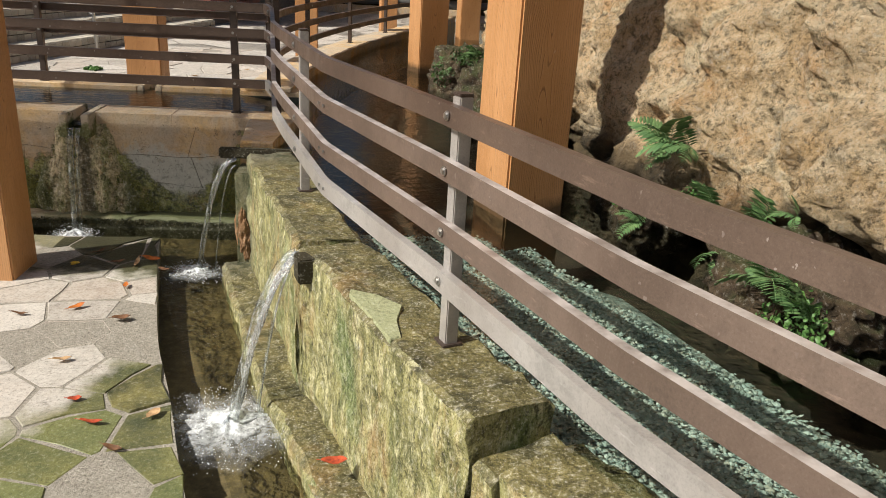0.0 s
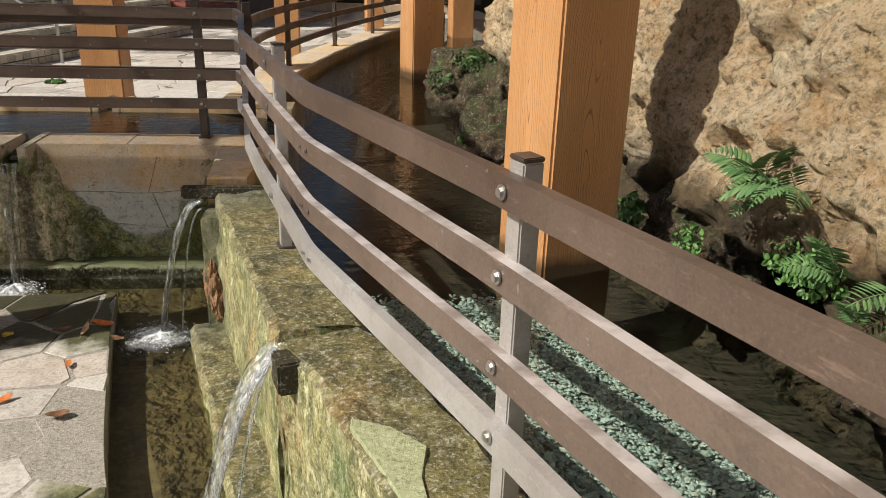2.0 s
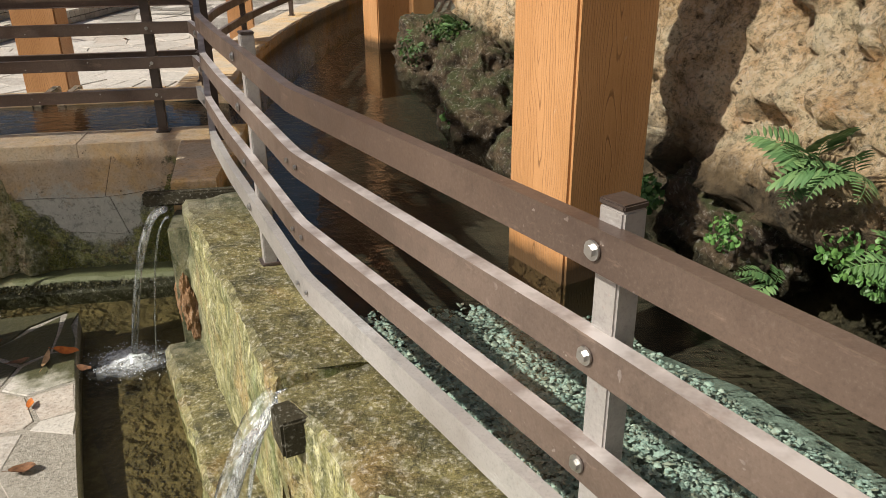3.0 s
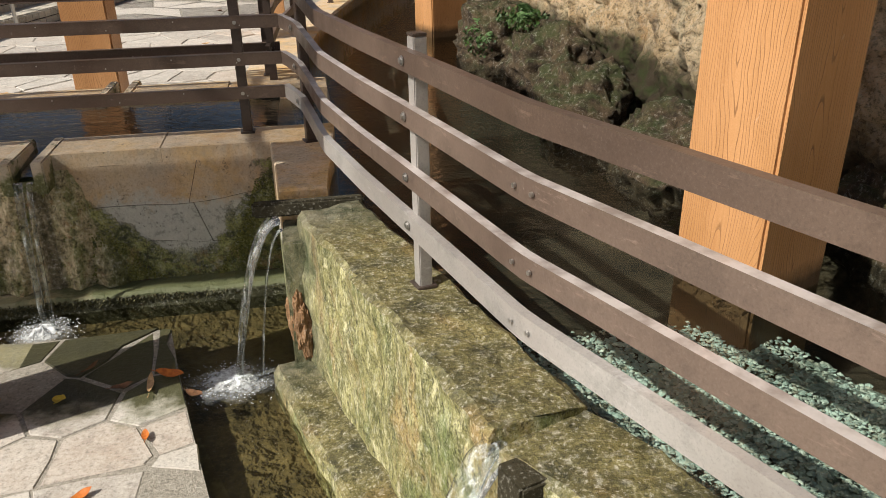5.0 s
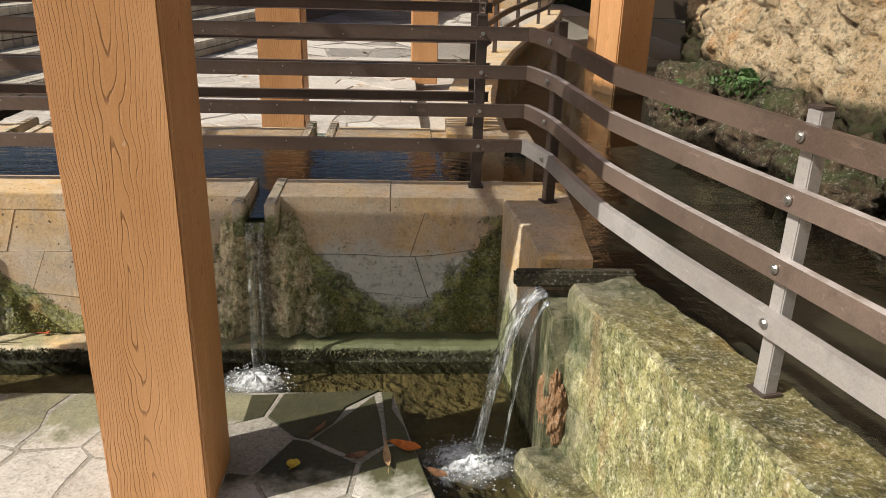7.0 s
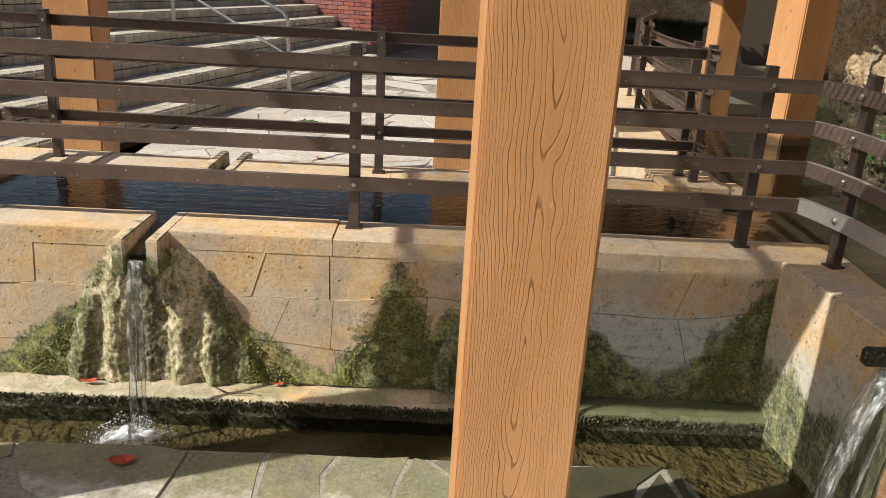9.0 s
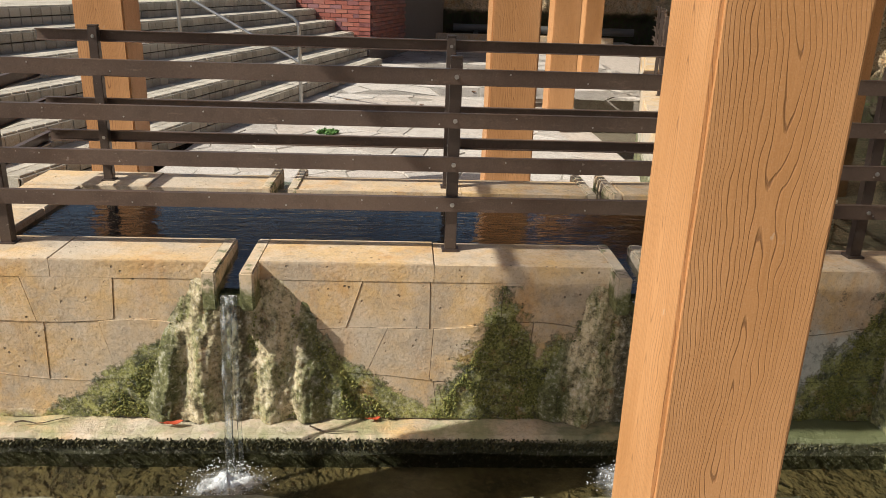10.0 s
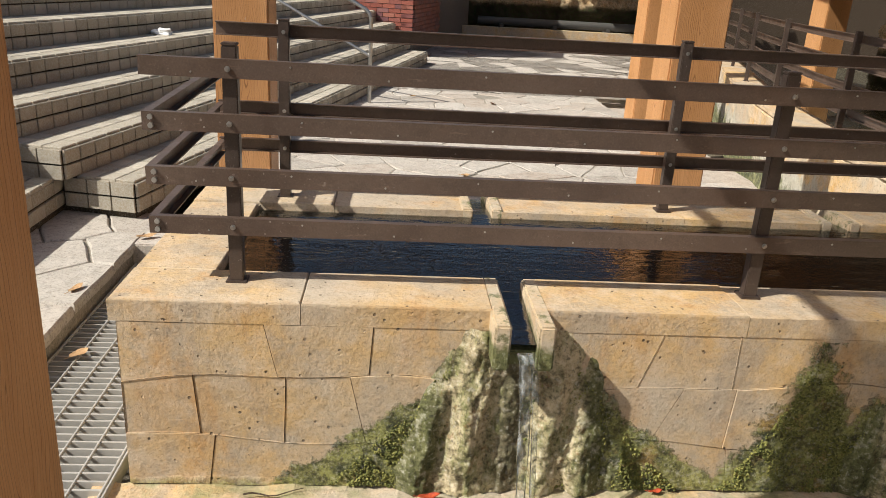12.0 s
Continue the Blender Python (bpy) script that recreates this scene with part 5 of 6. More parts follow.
for k in range(6):
    z = PLAZA + RISE * (k + 1)
    o = STEP_O + N * (TREAD * k)
    L0, L1 = START[k], LENGTH[k]
    bm = box(bmesh.new(), L0 + 0.02, L1, 0.02, 9.0 if k == 5 else 3.2, -0.06 if k == 0 else 0.0, RISE - 0.012, 0, Matrix.Translation((o.x, o.y, z - RISE)) @ Matrix.Rotation(math.radians(ang), 4, "Z"))
    part("step_core", bm, STEP_JOINT, steps)
    s = L0
    while s < L1 - 0.01:
        p = o + D * s
        m = Matrix.Translation((p.x, p.y, z - 0.014)) @ Matrix.Rotation(math.radians(ang), 4, "Z")
        near_it = p.y < 8.6 and laid < 290
        for r in range(3 if k < 5 else 8):
            lay(TW, 0.12 if k < 5 else 0.145, 0.02, m @ Matrix.Translation((0, r * (0.12 if k < 5 else 0.145), 0)), near_it and r == 0)
        for r in range(2):
            mm = Matrix.Translation((p.x, p.y, z - RISE + 0.002 + r * (RISE / 2 - 0.002))) @ Matrix.Rotation(math.radians(ang), 4, "Z") @ Matrix.Rotation(math.radians(90), 4, "X")
            lay(TW, RISE / 2 - 0.006, 0.016, mm, near_it)
        laid += 3 if near_it else 0
        s += TW
    # the end that faces the trough
    mE = Matrix.Translation((*(o + D * L0), z - RISE)) @ Matrix.Rotation(math.radians(ang), 4, "Z") @ Matrix.Rotation(math.radians(90), 4, "Z") @ Matrix.Rotation(math.radians(90), 4, "X")
    for c in range(3):
        for r in range(2):
            lay(TW, RISE / 2 - 0.006, 0.016, mE @ Matrix.Translation((c * TW, r * (RISE / 2), -0.012)), True)
# the flight nearer the trough's end, one step further back
side = [(-5.42, PLAZA + RISE, 2.2), (-5.80, PLAZA + 2 * RISE, 2.2), (-6.16, PLAZA + 3 * RISE, 2.4), (-6.5, PLAZA + 4 * RISE, 2.6)]
for x, z, ln in side:
    part("step_core", box(bmesh.new(), x - 2.5, x - 0.016, 7.05 - ln, 7.22, z - RISE - (0.08 if x > -5.5 else 0), z - 0.014), STEP_JOINT, steps)
    n = int(ln / TW)
    for c in range(n):
        y = 7.20 - (c + 1) * TW
        for r in range(2):
            lay(RISE / 2 - 0.006, TW, 0.016, Matrix.Translation((x - 0.016, y, z - RISE / 2 + 0.002 - r * RISE / 2 + RISE / 2 - 0.01)) @ Matrix.Rotation(math.radians(90), 4, "Y"), False)
        for r in range(3):
            lay(0.12, TW, 0.02, Matrix.Translation((x - (r + 1) * 0.12, y, z - 0.014)), False)
verts, faces = [], []
for me, m in loose:
    b = len(verts)
    verts += [tuple(m @ v.co) for v in me.vertices]
    faces += [tuple(b + i for i in f.vertices) for f in me.polygons]
ob = part("step_tiles", mesh_of("step_tiles", verts, faces, TILE), TILE, steps)
ob["kind"] = "stuff"

# ---- brick wall by the steps ----
brick_wall = setting("wall_brick", None, "red and purple brick wall at the end of the steps", "wall")
BO = Vector((-3.25, 16.4))
mB = Matrix.Translation((BO.x, BO.y, 0)) @ Matrix.Rotation(math.radians(ang - 90), 4, "Z")
part("core", box(bmesh.new(), -4.0, -0.02, 0.02, 7.0, -0.2, 3.2, 0, mB), make_mortar("brick_joint", (0.12, 0.10, 0.09), (0.22, 0.19, 0.16)), brick_wall)
bmh = box(bmesh.new(), 0.004, 0.206, 0.0, 0.03, 0.004, 0.066)
bk = bpy.data.meshes.new("brick")
bmh.to_mesh(bk)
bmh.free()
bk.materials.append(BRICK)
for row in range(14):
    z = 0.42 + row * 0.072
    for c in range(7):
        ob = part("brick", bk, BRICK, brick_wall)
        ob.matrix_world = mB @ Matrix.Translation((-0.21 * (c + 1) + (0.105 if row % 2 else 0.0) - (0.105 if row % 2 else 0), 0, z)) if row % 2 == 0 else mB @ Matrix.Translation((-0.21 * (c + 1) - 0.0, 0, z)) @ Matrix.Translation((0.105 if c else 0.0, 0, 0))
    for c in range(12):
        ob = part("brick", bk, BRICK, brick_wall)
        ob.matrix_world = mB @ Matrix.Translation((0.012, 0.01 + 0.21 * c + (0.105 if row % 2 else 0), z)) @ Matrix.Rotation(math.radians(90), 4, "Z")

# ---- handrail ----
hand = thing("handrail", "brushed steel tube handrail on two posts over the steps", "handrail")
P1 = Vector((-3.80, 11.3, PLAZA))
up = Vector((N.x, N.y, RISE / TREAD))
top1 = P1 + Vector((0, 0, 0.92))
P2 = P1 + up * 1.45
for p, h in ((P1, 0.9), (P2, 0.92)):
    part("post", cyl(bmesh.new(), p, p + Vector((0, 0, h)), 0.021, 14), STEEL, hand)
cu = bpy.data.curves.new("rail", "CURVE")
cu.dimensions = "3D"
cu.bevel_depth = 0.021
cu.bevel_resolution = 4
sp = cu.splines.new("POLY")
pts = [P1 + Vector((0, 0, 0.88)), P1 + Vector((0, 0, 0.93)) + up * 0.02, P1 + Vector((0, 0, 0.95)) + up * 0.06, P1 + Vector((0, 0, 0.95)) + up * 2.4]
sp.points.add(len(pts) - 1)
for q, v in zip(sp.points, pts):
    q.co = (*v, 1)
tmp = new("rail", cu)
dep = bpy.context.evaluated_depsgraph_get()
me = bpy.data.meshes.new_from_object(tmp.evaluated_get(dep))
bpy.data.objects.remove(tmp)
me.materials.clear()
me.materials.append(STEEL)
part("rail", me, STEEL, hand)
part("lower_rail", cyl(bmesh.new(), P1 + Vector((0, 0, 0.5)), P1 + Vector((0, 0, 0.5)) + up * 2.4, 0.017, 12), STEEL, hand)

# ---- side path, drain grating ----
path_bed = setting("side_path", soft_box("side_path", -6.2, -4.88, 4.9, 7.3, -0.3, 0.095, MORTAR), "mortar bed of the raised side path", "pavement")
for poly in cells(-5.7, -4.87, 5.2, 7.2, 0.34, 0.014, rng):
    me = stone(poly, 0.07, 0.112 + rng.uniform(-0.004, 0.006), 0.008, lambda u, v, h: (u, v, h), "flagstone", FLAG_DRY, rng, 0.016)
    if me:
        part("flagstone", me, FLAG_DRY, path_bed)
setting("path_link", soft_box("path_link", -4.90, -4.33, 6.64, 7.1, -0.3, 0.11, FLAG_DRY), "grey stone strip at the grating's end", "pavement")
setting("drain_pit", mesh_of("drain_pit", [(-4.88, 3.8, -0.2), (-4.33, 3.8, -0.2), (-4.33, 6.66, -0.2), (-4.88, 6.66, -0.2)], [(0, 1, 2, 3)], STEP_JOINT), "dark damp drain pit under the grating", "drain pit")
grate = thing("drain_grating", "galvanised steel drain grating beside the trough", "grating")
bar = bpy.data.meshes.new("bar")
b0 = box(bmesh.new(), 0, 0.49, -0.004, 0.004, -0.03, 0.0, 0.001)
b0.to_mesh(bar)
b0.free()
bar.materials.append(GALV)
y = 3.9
while y < 6.62:
    ob = part("bar", bar, GALV, grate)
    ob.location = (-4.865, y, 0.012)
    y += 0.042
for k in range(6):
    x = -4.86 + k * 0.096
    part("cross_rod", box(bmesh.new(), x - 0.004, x + 0.004, 3.88, 6.62, 0.004, 0.016, 0.002), GALV, grate)
part("rim", box(bmesh.new(), -4.372, -4.364, 3.88, 6.64, -0.04, 0.016, 0.002), GALV, grate)

# ---- falling water and foam ----
def stream(name, pts, w0, w1, label, seed):
    """A ragged ribbon with thickness along a falling path."""
    r = random.Random(seed)
    pts = [Vector(p) for p in pts]
    v0 = pts[1] - pts[0]
    side_v = Vector((-v0.y, v0.x, 0)).normalized() if v0.to_2d().length > 1e-4 else Vector((1, 0, 0))
    n, m = 36, 12
    verts = []
    for i in range(n):
        t = i / (n - 1)
        k = t * (len(pts) - 1)
        a = min(int(k), len(pts) - 2)
        p = pts[a].lerp(pts[a + 1], k - a)
        w = w0 + (w1 - w0) * t
        for j in range(m):
            th = 2 * math.pi * j / m
            rad = w * (1 + 0.22 * math.sin(7 * t * 3 + j * 2.1 + seed) * t + 0.12 * noise.noise((j * 0.9, t * 9, seed)))
            verts.append(p + side_v * math.cos(th) * rad + side_v.cross(Vector((0, 0, 1))) * math.sin(th) * rad * 0.35)
    return tagged(new(name, mesh_of(name, verts, grid_faces(n, m, True), STREAM, True)), label, "water jet", "water jets")


def arc(p0, vel, z_end, n=12):
    """Points of a fall from p0 with a first speed."""
    p0, vel = Vector(p0), Vector(vel)
    T = (vel.z + math.sqrt(max(0, vel.z ** 2 + 2 * 9.8 * (p0.z - z_end)))) / 9.8
    return [p0 + vel * t + Vector((0, 0, -4.9 * t * t)) for t in (T * k / (n - 1) for k in range(n))]


def foam(x, y, r, count, seed, hgt=0.03):
    """A low ragged mound of churned water, thinning outwards, and drops round it."""
    q = random.Random(seed)
    n, m = 26, 48
    verts, faces, soft = [], [], []
    for i in range(n):
        d = i / (n - 1)
        for j in range(m):
            a = 2 * math.pi * j / m
            k = noise.fractal((math.cos(a) * 2.2, math.sin(a) * 2.2, d * 3 + seed), 0.8, 2.0, 4)
            rr = r * d * (1 + 0.30 * k)
            verts.append((x + rr * math.cos(a), y + 0.8 * rr * math.sin(a), RUN_Z + 0.004 + hgt * (1 - d) ** 1.6 * (0.7 + 0.5 * k) + 0.004 * k))
            soft.append(max(0.0, (1 - d) ** 0.9))
    faces += grid_faces(n, m, True)
    for _ in range(count):
        a, d = q.uniform(0, 6.283), r * (0.25 + 0.9 * q.random())
        s = q.uniform(0.0012, 0.0035)
        c = Vector((x + d * math.cos(a), y + d * math.sin(a) * 0.8, RUN_Z + q.uniform(0, 2.2 * hgt) * max(0.0, 1.2 - d / r) + 0.002))
        b = len(verts)
        for o in ((1, 0, 0), (-1, 0, 0), (0, 1, 0), (0, -1, 0), (0, 0, 1), (0, 0, -1)):
            verts.append(c + Vector(o) * s)
            soft.append(0.9)
        faces += [(b + i, b + j, b + k) for i, j, k in ((0, 2, 4), (2, 1, 4), (1, 3, 4), (3, 0, 4), (2, 0, 5), (1, 2, 5), (3, 1, 5), (0, 3, 5))]
    me = mesh_of("foam", verts, faces, FOAM, True)
    me.attributes.new("soft", "FLOAT", "POINT").data.foreach_set("value", soft)
    return tagged(new("foam", me), "white splashing foam on the runnel water", "foam", kind="stuff")


zs = RIM - 0.075
stream("water_jet", arc((-3.155, 4.66, zs), (0.02, -0.40, 0), RUN_Z), 0.022, 0.012, "thin clear jet falling from the trough's spout", 1)
stream("water_jet", arc((-3.135, 4.66, zs), (0.07, -0.38, 0), RUN_Z), 0.012, 0.007, "thin side thread of falling water", 5)
stream("water_jet", arc((-1.76, 4.66, zs), (0.05, -0.42, 0), RUN_Z), 0.018, 0.012, "thin clear jet falling from the trough's spout", 2)
stream("water_jet", arc((-1.715, 4.66, zs), (0.00, -0.38, 0), RUN_Z), 0.012, 0.008, "thin side thread of falling water", 6)
stream("water_jet", arc((-0.72, 4.02, 0.55), (-0.55, -0.10, 0), RUN_Z), 0.05, 0.035, "broad clear jet arching from the corner slot", 3)
stream("water_jet", arc((-0.70, 3.98, 0.53), (-0.36, -0.06, 0), RUN_Z), 0.014, 0.008, "thin side thread of falling water", 7)
stream("water_jet", arc((-0.24, 2.66, 0.565), (-0.70, -0.42, 0), RUN_Z), 0.045, 0.036, "broad clear jet arching from the channel wall", 4)
stream("water_jet", arc((-0.24, 2.66, 0.56), (-0.46, -0.26, 0), RUN_Z), 0.014, 0.008, "thin side thread of falling water", 8)
foam(-3.145, 4.46, 0.15, 350, 1, 0.05)
foam(-1.745, 4.49, 0.15, 300, 2, 0.04)
foam(-0.93, 3.97, 0.19, 250, 3)
foam(-0.50, 2.49, 0.32, 600, 4, 0.05)

# ---- ferns and herbs ----
def frond_mesh(length, pairs, seed):
    q = random.Random(seed)
    verts, faces = [], []

    def at(t):
        return Vector((length * (t - 0.12 * t * t), 0, length * (0.55 * t - 0.75 * t * t)))

    for k in range(pairs + 1):
        t0, t1 = k / (pairs + 1), (k + 1) / (pairs + 1)
        b = len(verts)
        a0, a1 = at(t0), at(t1)
        w = 0.0018
        verts += [a0 + Vector((0, w, 0)), a0 - Vector((0, w, 0)), a1 - Vector((0, w, 0)), a1 + Vector((0, w, 0)), a0 - Vector((0, 0, w)), a1 - Vector((0, 0, w))]
        faces += [(b, b + 1, b + 2, b + 3), (b + 1, b + 4, b + 5, b + 2), (b + 4, b, b + 3, b + 5)]
    for k in range(1, pairs):
        t = k / pairs
        c = at(t)
        ln = length * 0.34 * math.sin(math.pi * (0.16 + 0.82 * t)) ** 0.8
        wd = ln * 0.105 + 0.0016
        for s in (-1, 1):
            d = Vector((0.42, s * 0.9, -0.12 + q.uniform(-0.12, 0.12))).normalized()
            e = Vector((0.9, -s * 0.42, 0)).normalized()
            b = len(verts)
            verts += [c, c + d * ln * 0.35 + e * wd, c + d * ln * 0.35 - e * wd, c + d * ln * 0.75 + e * wd * 0.7 - Vector((0, 0, 0.05 * ln)), c + d * ln * 0.75 - e * wd * 0.7 - Vector((0, 0, 0.05 * ln)), c + d * ln - Vector((0, 0, 0.14 * ln)), c + d * ln * 0.4 + Vector((0, 0, 0.04 * ln))]
            faces += [(b, b + 1, b + 6), (b, b + 6, b + 2), (b + 1, b + 3, b + 6), (b + 2, b + 6, b + 4), (b + 3, b + 5, b + 6), (b + 4, b + 6, b + 5)]
    return mesh_of("frond", verts, faces, FERN)


FRONDS = [frond_mesh(0.22, 13, 1), frond_mesh(0.17, 11, 2), frond_mesh(0.26, 15, 3)]


def fern(x, y, z, n, seed, lean=180, spread=150, size=1.0, label="green fern growing from the damp rock"):
    q = random.Random(seed)
    ob = thing("fern", label, "fern", "ferns")
    ob.location = (x, y, z)
    for k in range(n):
        f = part("frond", FRONDS[q.randrange(3)], FERN, ob)
        a = lean + spread * ((k + 0.5) / n - 0.5) + q.uniform(-14, 14)
        f.matrix_local = pose(0, 0, 0, 0, 0, a) @ pose(0, 0, 0, q.uniform(-35, 35), q.uniform(-70, 20), 0) @ Matrix.Scale(size * q.uniform(0.55, 0.95), 4)
    return ob


for k, (x, y, z, n, s) in enumerate([(1.15, 2.84, 0.93, 6, 1.0), (1.17, 2.72, 0.98, 5, 1.05), (1.20, 2.52, 0.80, 5, 0.95), (1.06, 2.80, 0.66, 4, 0.9), (1.30, 2.34, 0.80, 5, 1.0), (1.22, 2.40, 0.68, 5, 0.9), (1.30, 2.16, 0.90, 4, 0.7), (1.22, 2.10, 0.70, 6, 0.95), (1.26, 1.92, 0.66, 5, 0.8), (0.78, 6.0, 0.92, 7, 0.8), (0.70, 5.2, 0.66, 6, 0.7), (0.62, 6.5, 0.75, 8, 0.8)]):
    fern(x, y, z, n, 40 + k, size=s)


def herbs(x, y, z, rx, ry, rz, count, seed, label, leaf=0.016, material=None):
    """A cushion of many small round leaves on stalks."""
    q = random.Random(seed)
    verts, faces = [], []
    for _ in range(count):
        while True:
            o = Vector((q.uniform(-1, 1), q.uniform(-1, 1), q.uniform(-1, 1)))
            if o.length < 1:
                break
        c = Vector((x + o.x * rx, y + o.y * ry, z + o.z * rz))
        u = Vector((q.uniform(-1, 1), q.uniform(-1, 1), q.uniform(-0.4, 1))).normalized()
        w = u.orthogonal().normalized()
        e = u.cross(w)
        s = leaf * q.uniform(0.5, 1.3)
        b = len(verts)
        verts.append(c + u * s * 0.2)
        for k in range(6):
            a = k * math.pi / 3
            verts.append(c + (w * math.cos(a) * 1.2 + e * math.sin(a) * 0.85) * s)
        faces += [(b, b + 1 + k, b + 1 + (k + 1) % 6) for k in range(6)]
    return tagged(new("small_plants", mesh_of("small_plants", verts, faces, material or HERB)), label, "plants", kind="stuff")


herbs(1.02, 3.02, 0.72, 0.05, 0.06, 0.06, 160, 1, "small round-leaved herbs on the damp rock", 0.009)
herbs(1.21, 2.68, 0.76, 0.07, 0.20, 0.07, 420, 2, "small round-leaved herbs under the ferns", 0.009)
herbs(1.28, 2.30, 0.68, 0.08, 0.22, 0.10, 700, 3, "thick cushion of small green leaves above the water", 0.008)
herbs(1.26, 2.02, 0.64, 0.08, 0.2, 0.10, 500, 4, "thick cushion of small green leaves above the water", 0.008)
herbs(0.74, 6.1, 0.90, 0.16, 0.3, 0.06, 380, 5, "dark moss-like herbs on the far boulders", 0.010, HERB_DARK)
herbs(0.60, 6.6, 0.70, 0.12, 0.25, 0.12, 500, 6, "dark moss-like herbs on the far boulders", 0.010, HERB_DARK)
herbs(0.60, 5.0, 0.62, 0.08, 0.12, 0.08, 220, 7, "small herbs at the boulder's foot", 0.016)
herbs(1.02, 3.55, 0.66, 0.05, 0.08, 0.07, 160, 8, "small moss clump in a damp hollow", 0.012)

def wall_moss(centres, top, count, seed, label):
    """Tufts of fine moss on the trough wall, in patches that widen downwards."""
    q = random.Random(seed)
    verts, faces = [], []
    for _ in range(count):
        cx, narrow, wide = q.choice(centres)
        z = top * (1 - math.sqrt(q.random()))
        half = narrow + wide * (top - z) ** 1.3
        x = cx + q.choice((-1, 1)) * half * q.random() ** 0.6
        if noise.noise((x * 14, z * 14, 4.0)) < -0.2:
            continue
        c = Vector((x, WALL_Y - q.uniform(0.001, 0.010), z + 0.004))
        u = Vector((q.uniform(-0.8, 0.8), -1, q.uniform(-0.4, 0.9))).normalized()
        w = u.orthogonal().normalized()
        e = u.cross(w)
        r = q.uniform(0.002, 0.0055)
        b = len(verts)
        verts += [c + u * r * 1.6, c + w * r, c + e * r, c - w * r, c - e * r]
        faces += [(b, b + 1, b + 2), (b, b + 2, b + 3), (b, b + 3, b + 4), (b, b + 4, b + 1)]
    return tagged(new("wall_moss", mesh_of("wall_moss", verts, faces, MOSS)), label, "moss", kind="stuff")


FRINGE = make_leafy("wet_moss_fringe", (0.012, 0.013, 0.006), (0.10, 0.09, 0.035), 0.6)
MOSS = make_leafy("moss_green", (0.035, 0.055, 0.012), (0.30, 0.29, 0.085), 0.8)
wall_moss([(-3.155, 0.16, 0.9), (-3.155, 0.2, 1.0), (-2.20, 0.03, 0.62), (-1.742, 0.14, 0.9), (-0.80, 0.03, 0.6)], 0.46, 15000, 77, "fine green and yellow moss tufts on the trough wall")
herbs(-2.55, 4.657, -0.030, 1.85, 0.010, 0.026, 6000, 12, "dark wet moss fringe along the ledge's front", 0.0045, FRINGE)
for x, y, ang_t, sd in ((-3.96, 4.715, 12, 1), (-2.90, 4.70, -10, 2)):
    tc = bmesh.new()
    for k in range(7):
        p0, p1 = ((x + 0.026 * j * math.cos(math.radians(ang_t)), y + 0.026 * j * math.sin(math.radians(ang_t)) + 0.012 * math.sin(j * 0.9 + sd), 0.009 + 0.006 * math.sin(j * 0.7 + sd) ** 2) for j in (k, k + 1))
        cyl(tc, p0, p1, 0.0032 - 0.0003 * k, 6)
    tagged(part("twig", tc, DARKWALL), "thin curved brown twig lying on the ledge", "twig", "twigs")

# ---- fallen leaves and litter ----
LEAF_C = {"orange": make_dead_leaf("orange_leaf", (0.55, 0.17, 0.03), (0.36, 0.09, 0.02)), "red": make_dead_leaf("red_leaf", (0.50, 0.085, 0.03), (0.22, 0.035, 0.02)),
          "yellow": make_dead_leaf("yellow_leaf", (0.62, 0.47, 0.05), (0.45, 0.28, 0.04)), "brown": make_dead_leaf("brown_leaf", (0.20, 0.10, 0.05), (0.09, 0.045, 0.025)), "tan": make_dead_leaf("tan_leaf", (0.52, 0.34, 0.18), (0.34, 0.20, 0.10))}


def leaf(x, y, z, ln, wd, rot, colour, seed):
    """A curled fallen leaf with thickness, a midrib fold and a stalk."""
    q = random.Random(seed)
    n = 9
    verts, faces = [], []
    for side_z in (0.0, -0.0012):
        for i in range(n):
            t = i / (n - 1)
            w = wd / 2 * math.sin(math.pi * min(1, t * 0.98 + 0.01)) ** 0.75
            curl = 0.22 * ln * (t - 0.5) ** 2 * 2 * q.choice((1, 1))
            for s in (-1, 0, 1):
                verts.append(((t - 0.5) * ln, s * w, 0.004 + curl + abs(s) * w * 0.35 + side_z + 0.002 * math.sin(9 * t + s)))
    m = n * 3
    for b, f in ((0, 1), (m, -1)):
        for i in range(n - 1):
            for j in range(2):
                k = b + i * 3 + j
                faces.append((k, k + 3, k + 4, k + 1)[::f])
    bm = bmesh.new()
    me = mesh_of("leaf", verts, faces, LEAF_C[colour], True)
    bm.from_mesh(me)
    cyl(bm, (-ln / 2, 0, 0.01), (-ln * 0.72, 0.003, 0.012), 0.0012, 5)
    bm.to_mesh(me)
    bm.free()
    ob = tagged(new("fallen_leaf", me), colour + " fallen leaf lying curled on the stone", "leaf", "fallen leaves")
    ob.matrix_world = pose(x, y, z, q.uniform(-8, 8), q.uniform(-8, 8), rot)
    return ob


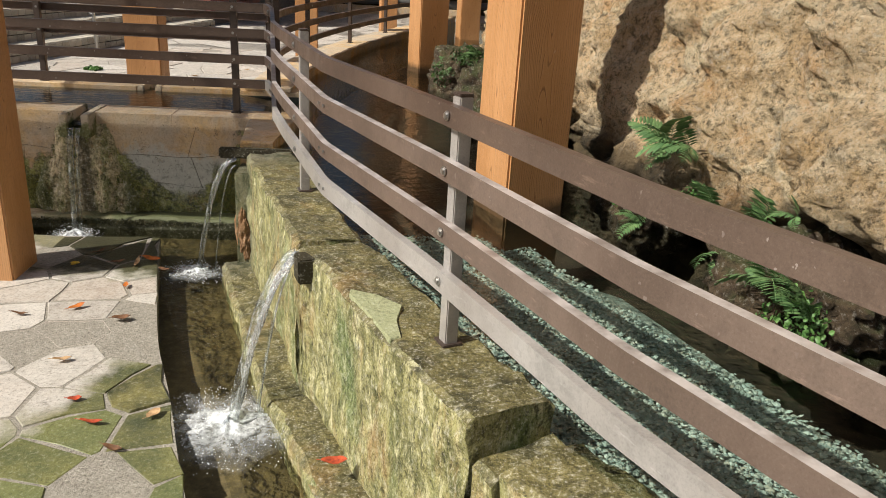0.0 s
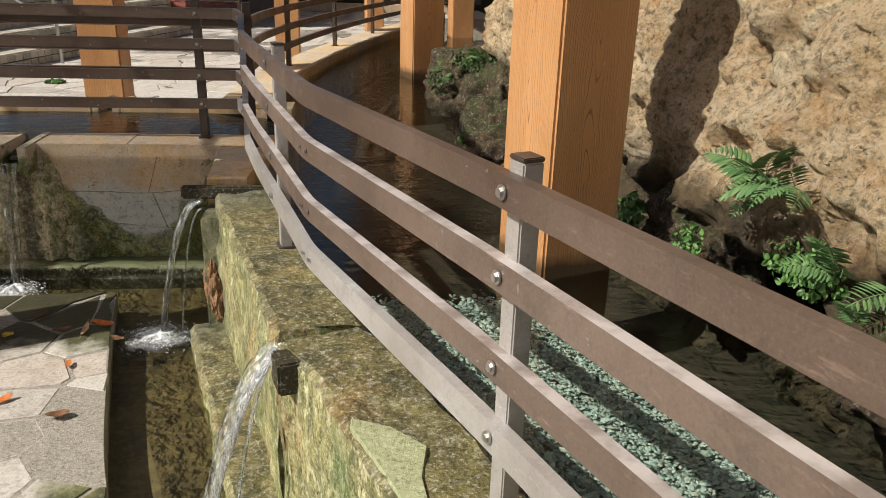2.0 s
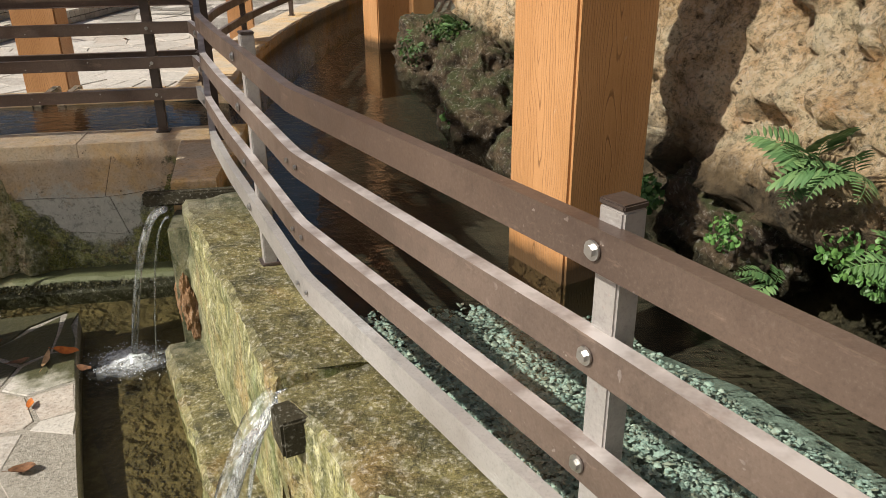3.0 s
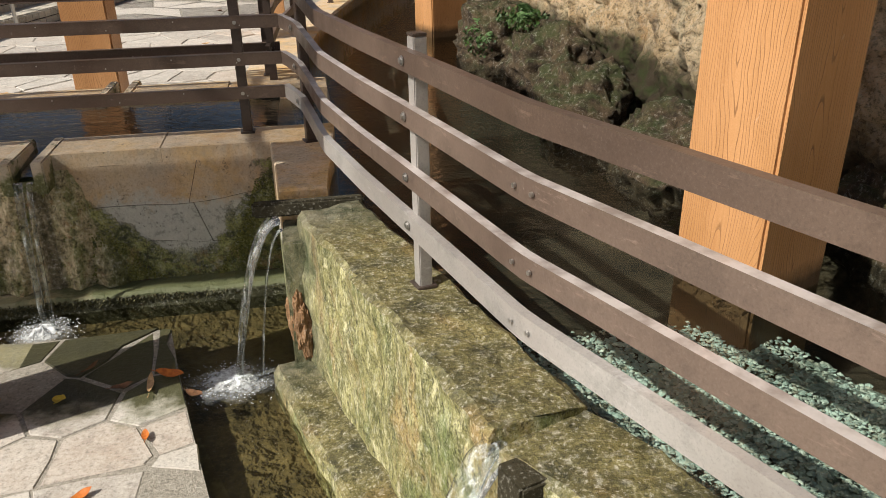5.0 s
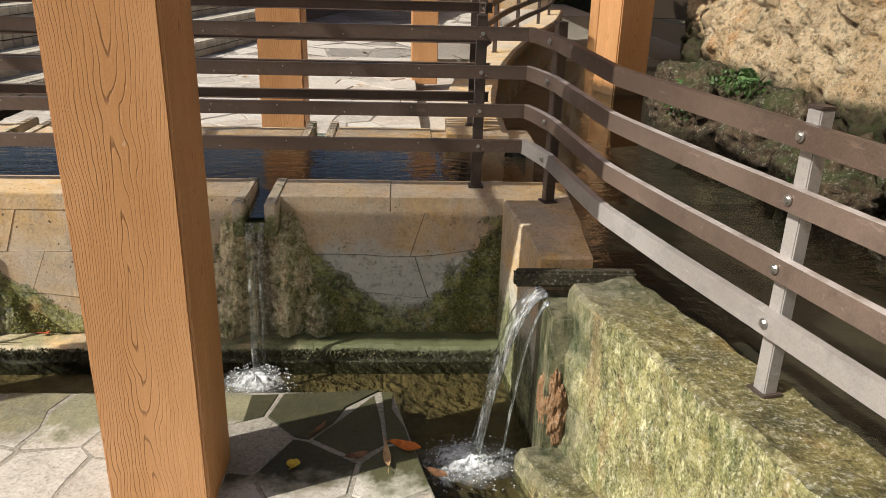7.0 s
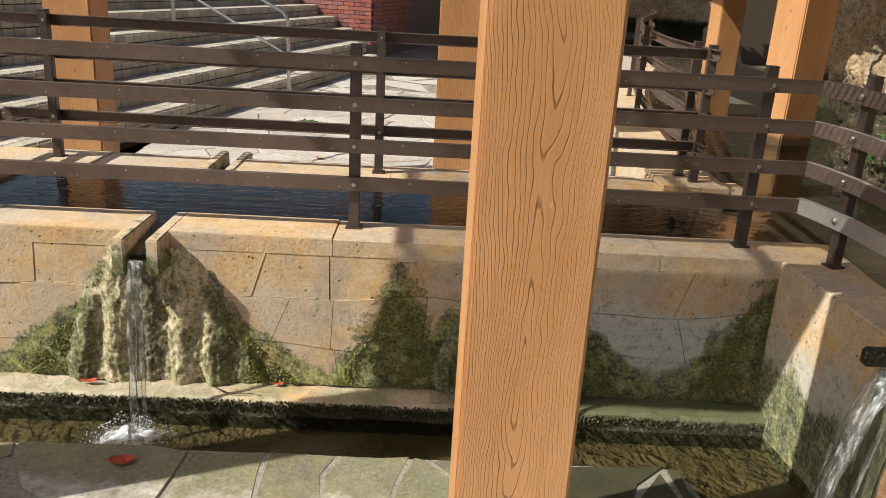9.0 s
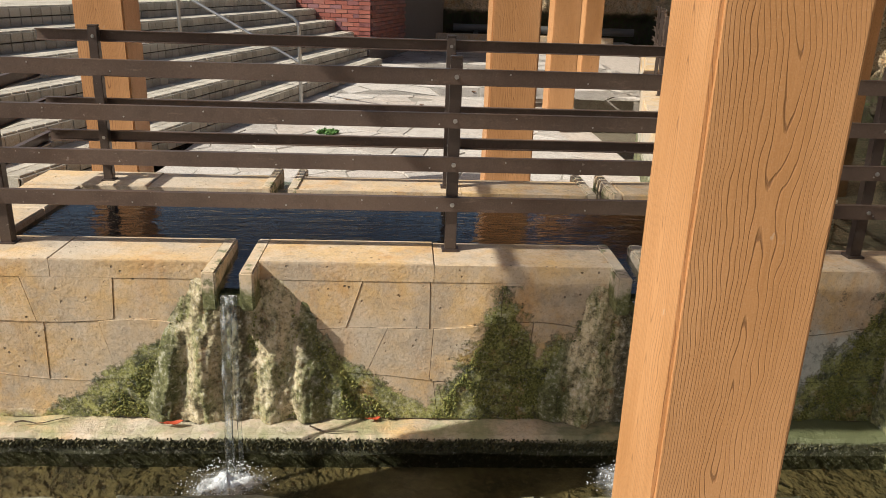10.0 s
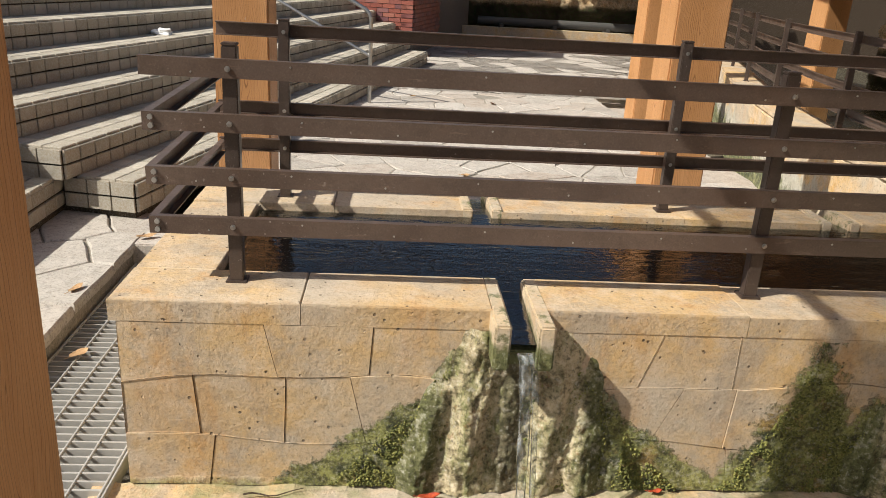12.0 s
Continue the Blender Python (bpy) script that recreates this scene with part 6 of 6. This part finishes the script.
for k, (x, y, z, ln, wd, r, c) in enumerate([
        (-1.322, 3.341, 0.006, 0.075, 0.03, 40, "orange"), (-1.207, 2.843, 0.006, 0.07, 0.03, 20, "tan"), (-1.055, 2.549, 0.006, 0.05, 0.028, 10, "red"), (-0.946, 2.398, 0.006, 0.085, 0.024, -8, "red"),
        (-0.751, 2.449, 0.006, 0.065, 0.04, 60, "tan"), (-0.83, 2.245, 0.006, 0.07, 0.025, -15, "brown"), (-1.092, 3.224, 0.006, 0.08, 0.05, 10, "brown"), (-0.091, 2.055, 0.085, 0.085, 0.045, -10, "red"),
        (-1.511, 3.857, 0.006, 0.05, 0.045, 80, "yellow"), (-1.15, 3.946, 0.006, 0.11, 0.05, -20, "orange"), (-1.211, 3.891, 0.006, 0.13, 0.025, 95, "tan"), (-1.307, 3.899, 0.006, 0.08, 0.035, 5, "brown"),
        (-3.072, 4.214, 0.006, 0.09, 0.05, 5, "red"), (-2.665, 4.765, 0.006, 0.05, 0.02, 10, "red"), (-3.393, 4.728, 0.006, 0.07, 0.025, 5, "red"), (-4.924, 6.005, 0.118, 0.09, 0.04, 70, "tan"),
        (-4.833, 6.735, 0.118, 0.11, 0.04, 30, "tan"), (-4.76, 5.575, 0.02, 0.09, 0.05, 60, "tan"), (-1.54, 3.261, 0.006, 0.07, 0.02, 0, "brown"), (-1.18, 3.593, 0.006, 0.06, 0.025, 100, "orange"),
        (-1.45, 4.05, 0.006, 0.09, 0.02, 60, "brown"), (-1.05, 3.80, 0.006, 0.08, 0.04, -40, "brown"), (-3.318, 11.892, 0.156, 0.10, 0.05, 20, "tan"), (-1.675, 12.868, 0.156, 0.12, 0.06, 70, "brown"),
        (-2.102, 9.497, 0.156, 0.09, 0.05, 10, "tan"), (-2.9, 10.6, 0.156, 0.09, 0.05, 50, "tan"), (-2.4, 11.6, 0.156, 0.09, 0.05, 120, "brown"), (-1.6, 10.2, 0.156, 0.08, 0.05, 15, "tan"), (-3.0, 8.2, 0.156, 0.07, 0.04, 15, "tan")]):
    leaf(x, y, z, ln, wd, r, c, 100 + k)
herbs(-3.33, 9.70, PLAZA + 0.015, 0.11, 0.07, 0.02, 160, 9, "small clump of torn green moss on the plaza", 0.018)

bm = bmesh.new()
bmesh.ops.create_icosphere(bm, subdivisions=3, radius=0.075)
for v in bm.verts:
    v.co = Vector((v.co.x * 1.3, v.co.y, v.co.z * 0.6)) * (1 + 0.5 * noise.noise(v.co * 22))
s = Shade("white_paper", 0.8)
paper = tagged(part("crumpled_paper", bm, s.done(s.mix(s.noise(20), (0.72, 0.72, 0.70), (0.85, 0.85, 0.84)))), "crumpled white paper lying on a step", "litter")
paper.location = (-5.62, 10.06, 0.885)

# ---- the far end ----
setting("wall_far", cliff(-1.0, 8.0, -0.1, 3.4, 0.07, [(-1.0, 0.0), (8.0, 0.0)]), "rough pale stone wall at the plaza's far end", "wall").matrix_world = pose(4.6, 24.5, 0, 0, 0, 98)
# Two plain dark walls, added as backdrop for the darkness at the far end.
setting("wall_house", soft_box("wall_house", -16.0, 3.0, 26.0, 26.3, -0.3, 3.0, DARKWALL), "dark brown backdrop wall added at the plaza's far end", "wall")
setting("wall_house_side", soft_box("wall_house_side", 3.0, 14.0, 26.0, 26.3, -0.3, 6.0, DARKWALL), "dark brown backdrop wall added beyond the channel", "wall")
curb = setting("curb_far", soft_box("curb_far", -2.4, 2.6, 22.3, 22.6, 0.0, 0.36, CAP), "pale stone curb at the plaza's far end", "curb")
pipe = thing("water_pipe", "grey water pipe lying along the far rock wall", "pipe")
part("tube", cyl(bmesh.new(), (-1.4, 23.6, 0.45), (3.4, 23.4, 0.45), 0.10, 16), PIPE, pipe)
for x in (-0.8, 0.6, 2.0):
    part("bracket", box(bmesh.new(), x - 0.05, x + 0.05, 23.35, 23.75, -0.3, 0.40, 0.01), PIPE, pipe)
setting("wall_behind", soft_box("wall_behind", -16.0, 6.0, -5.0, -4.7, -0.32, 0.9, CAP), "plain low stone wall behind the walker", "wall")
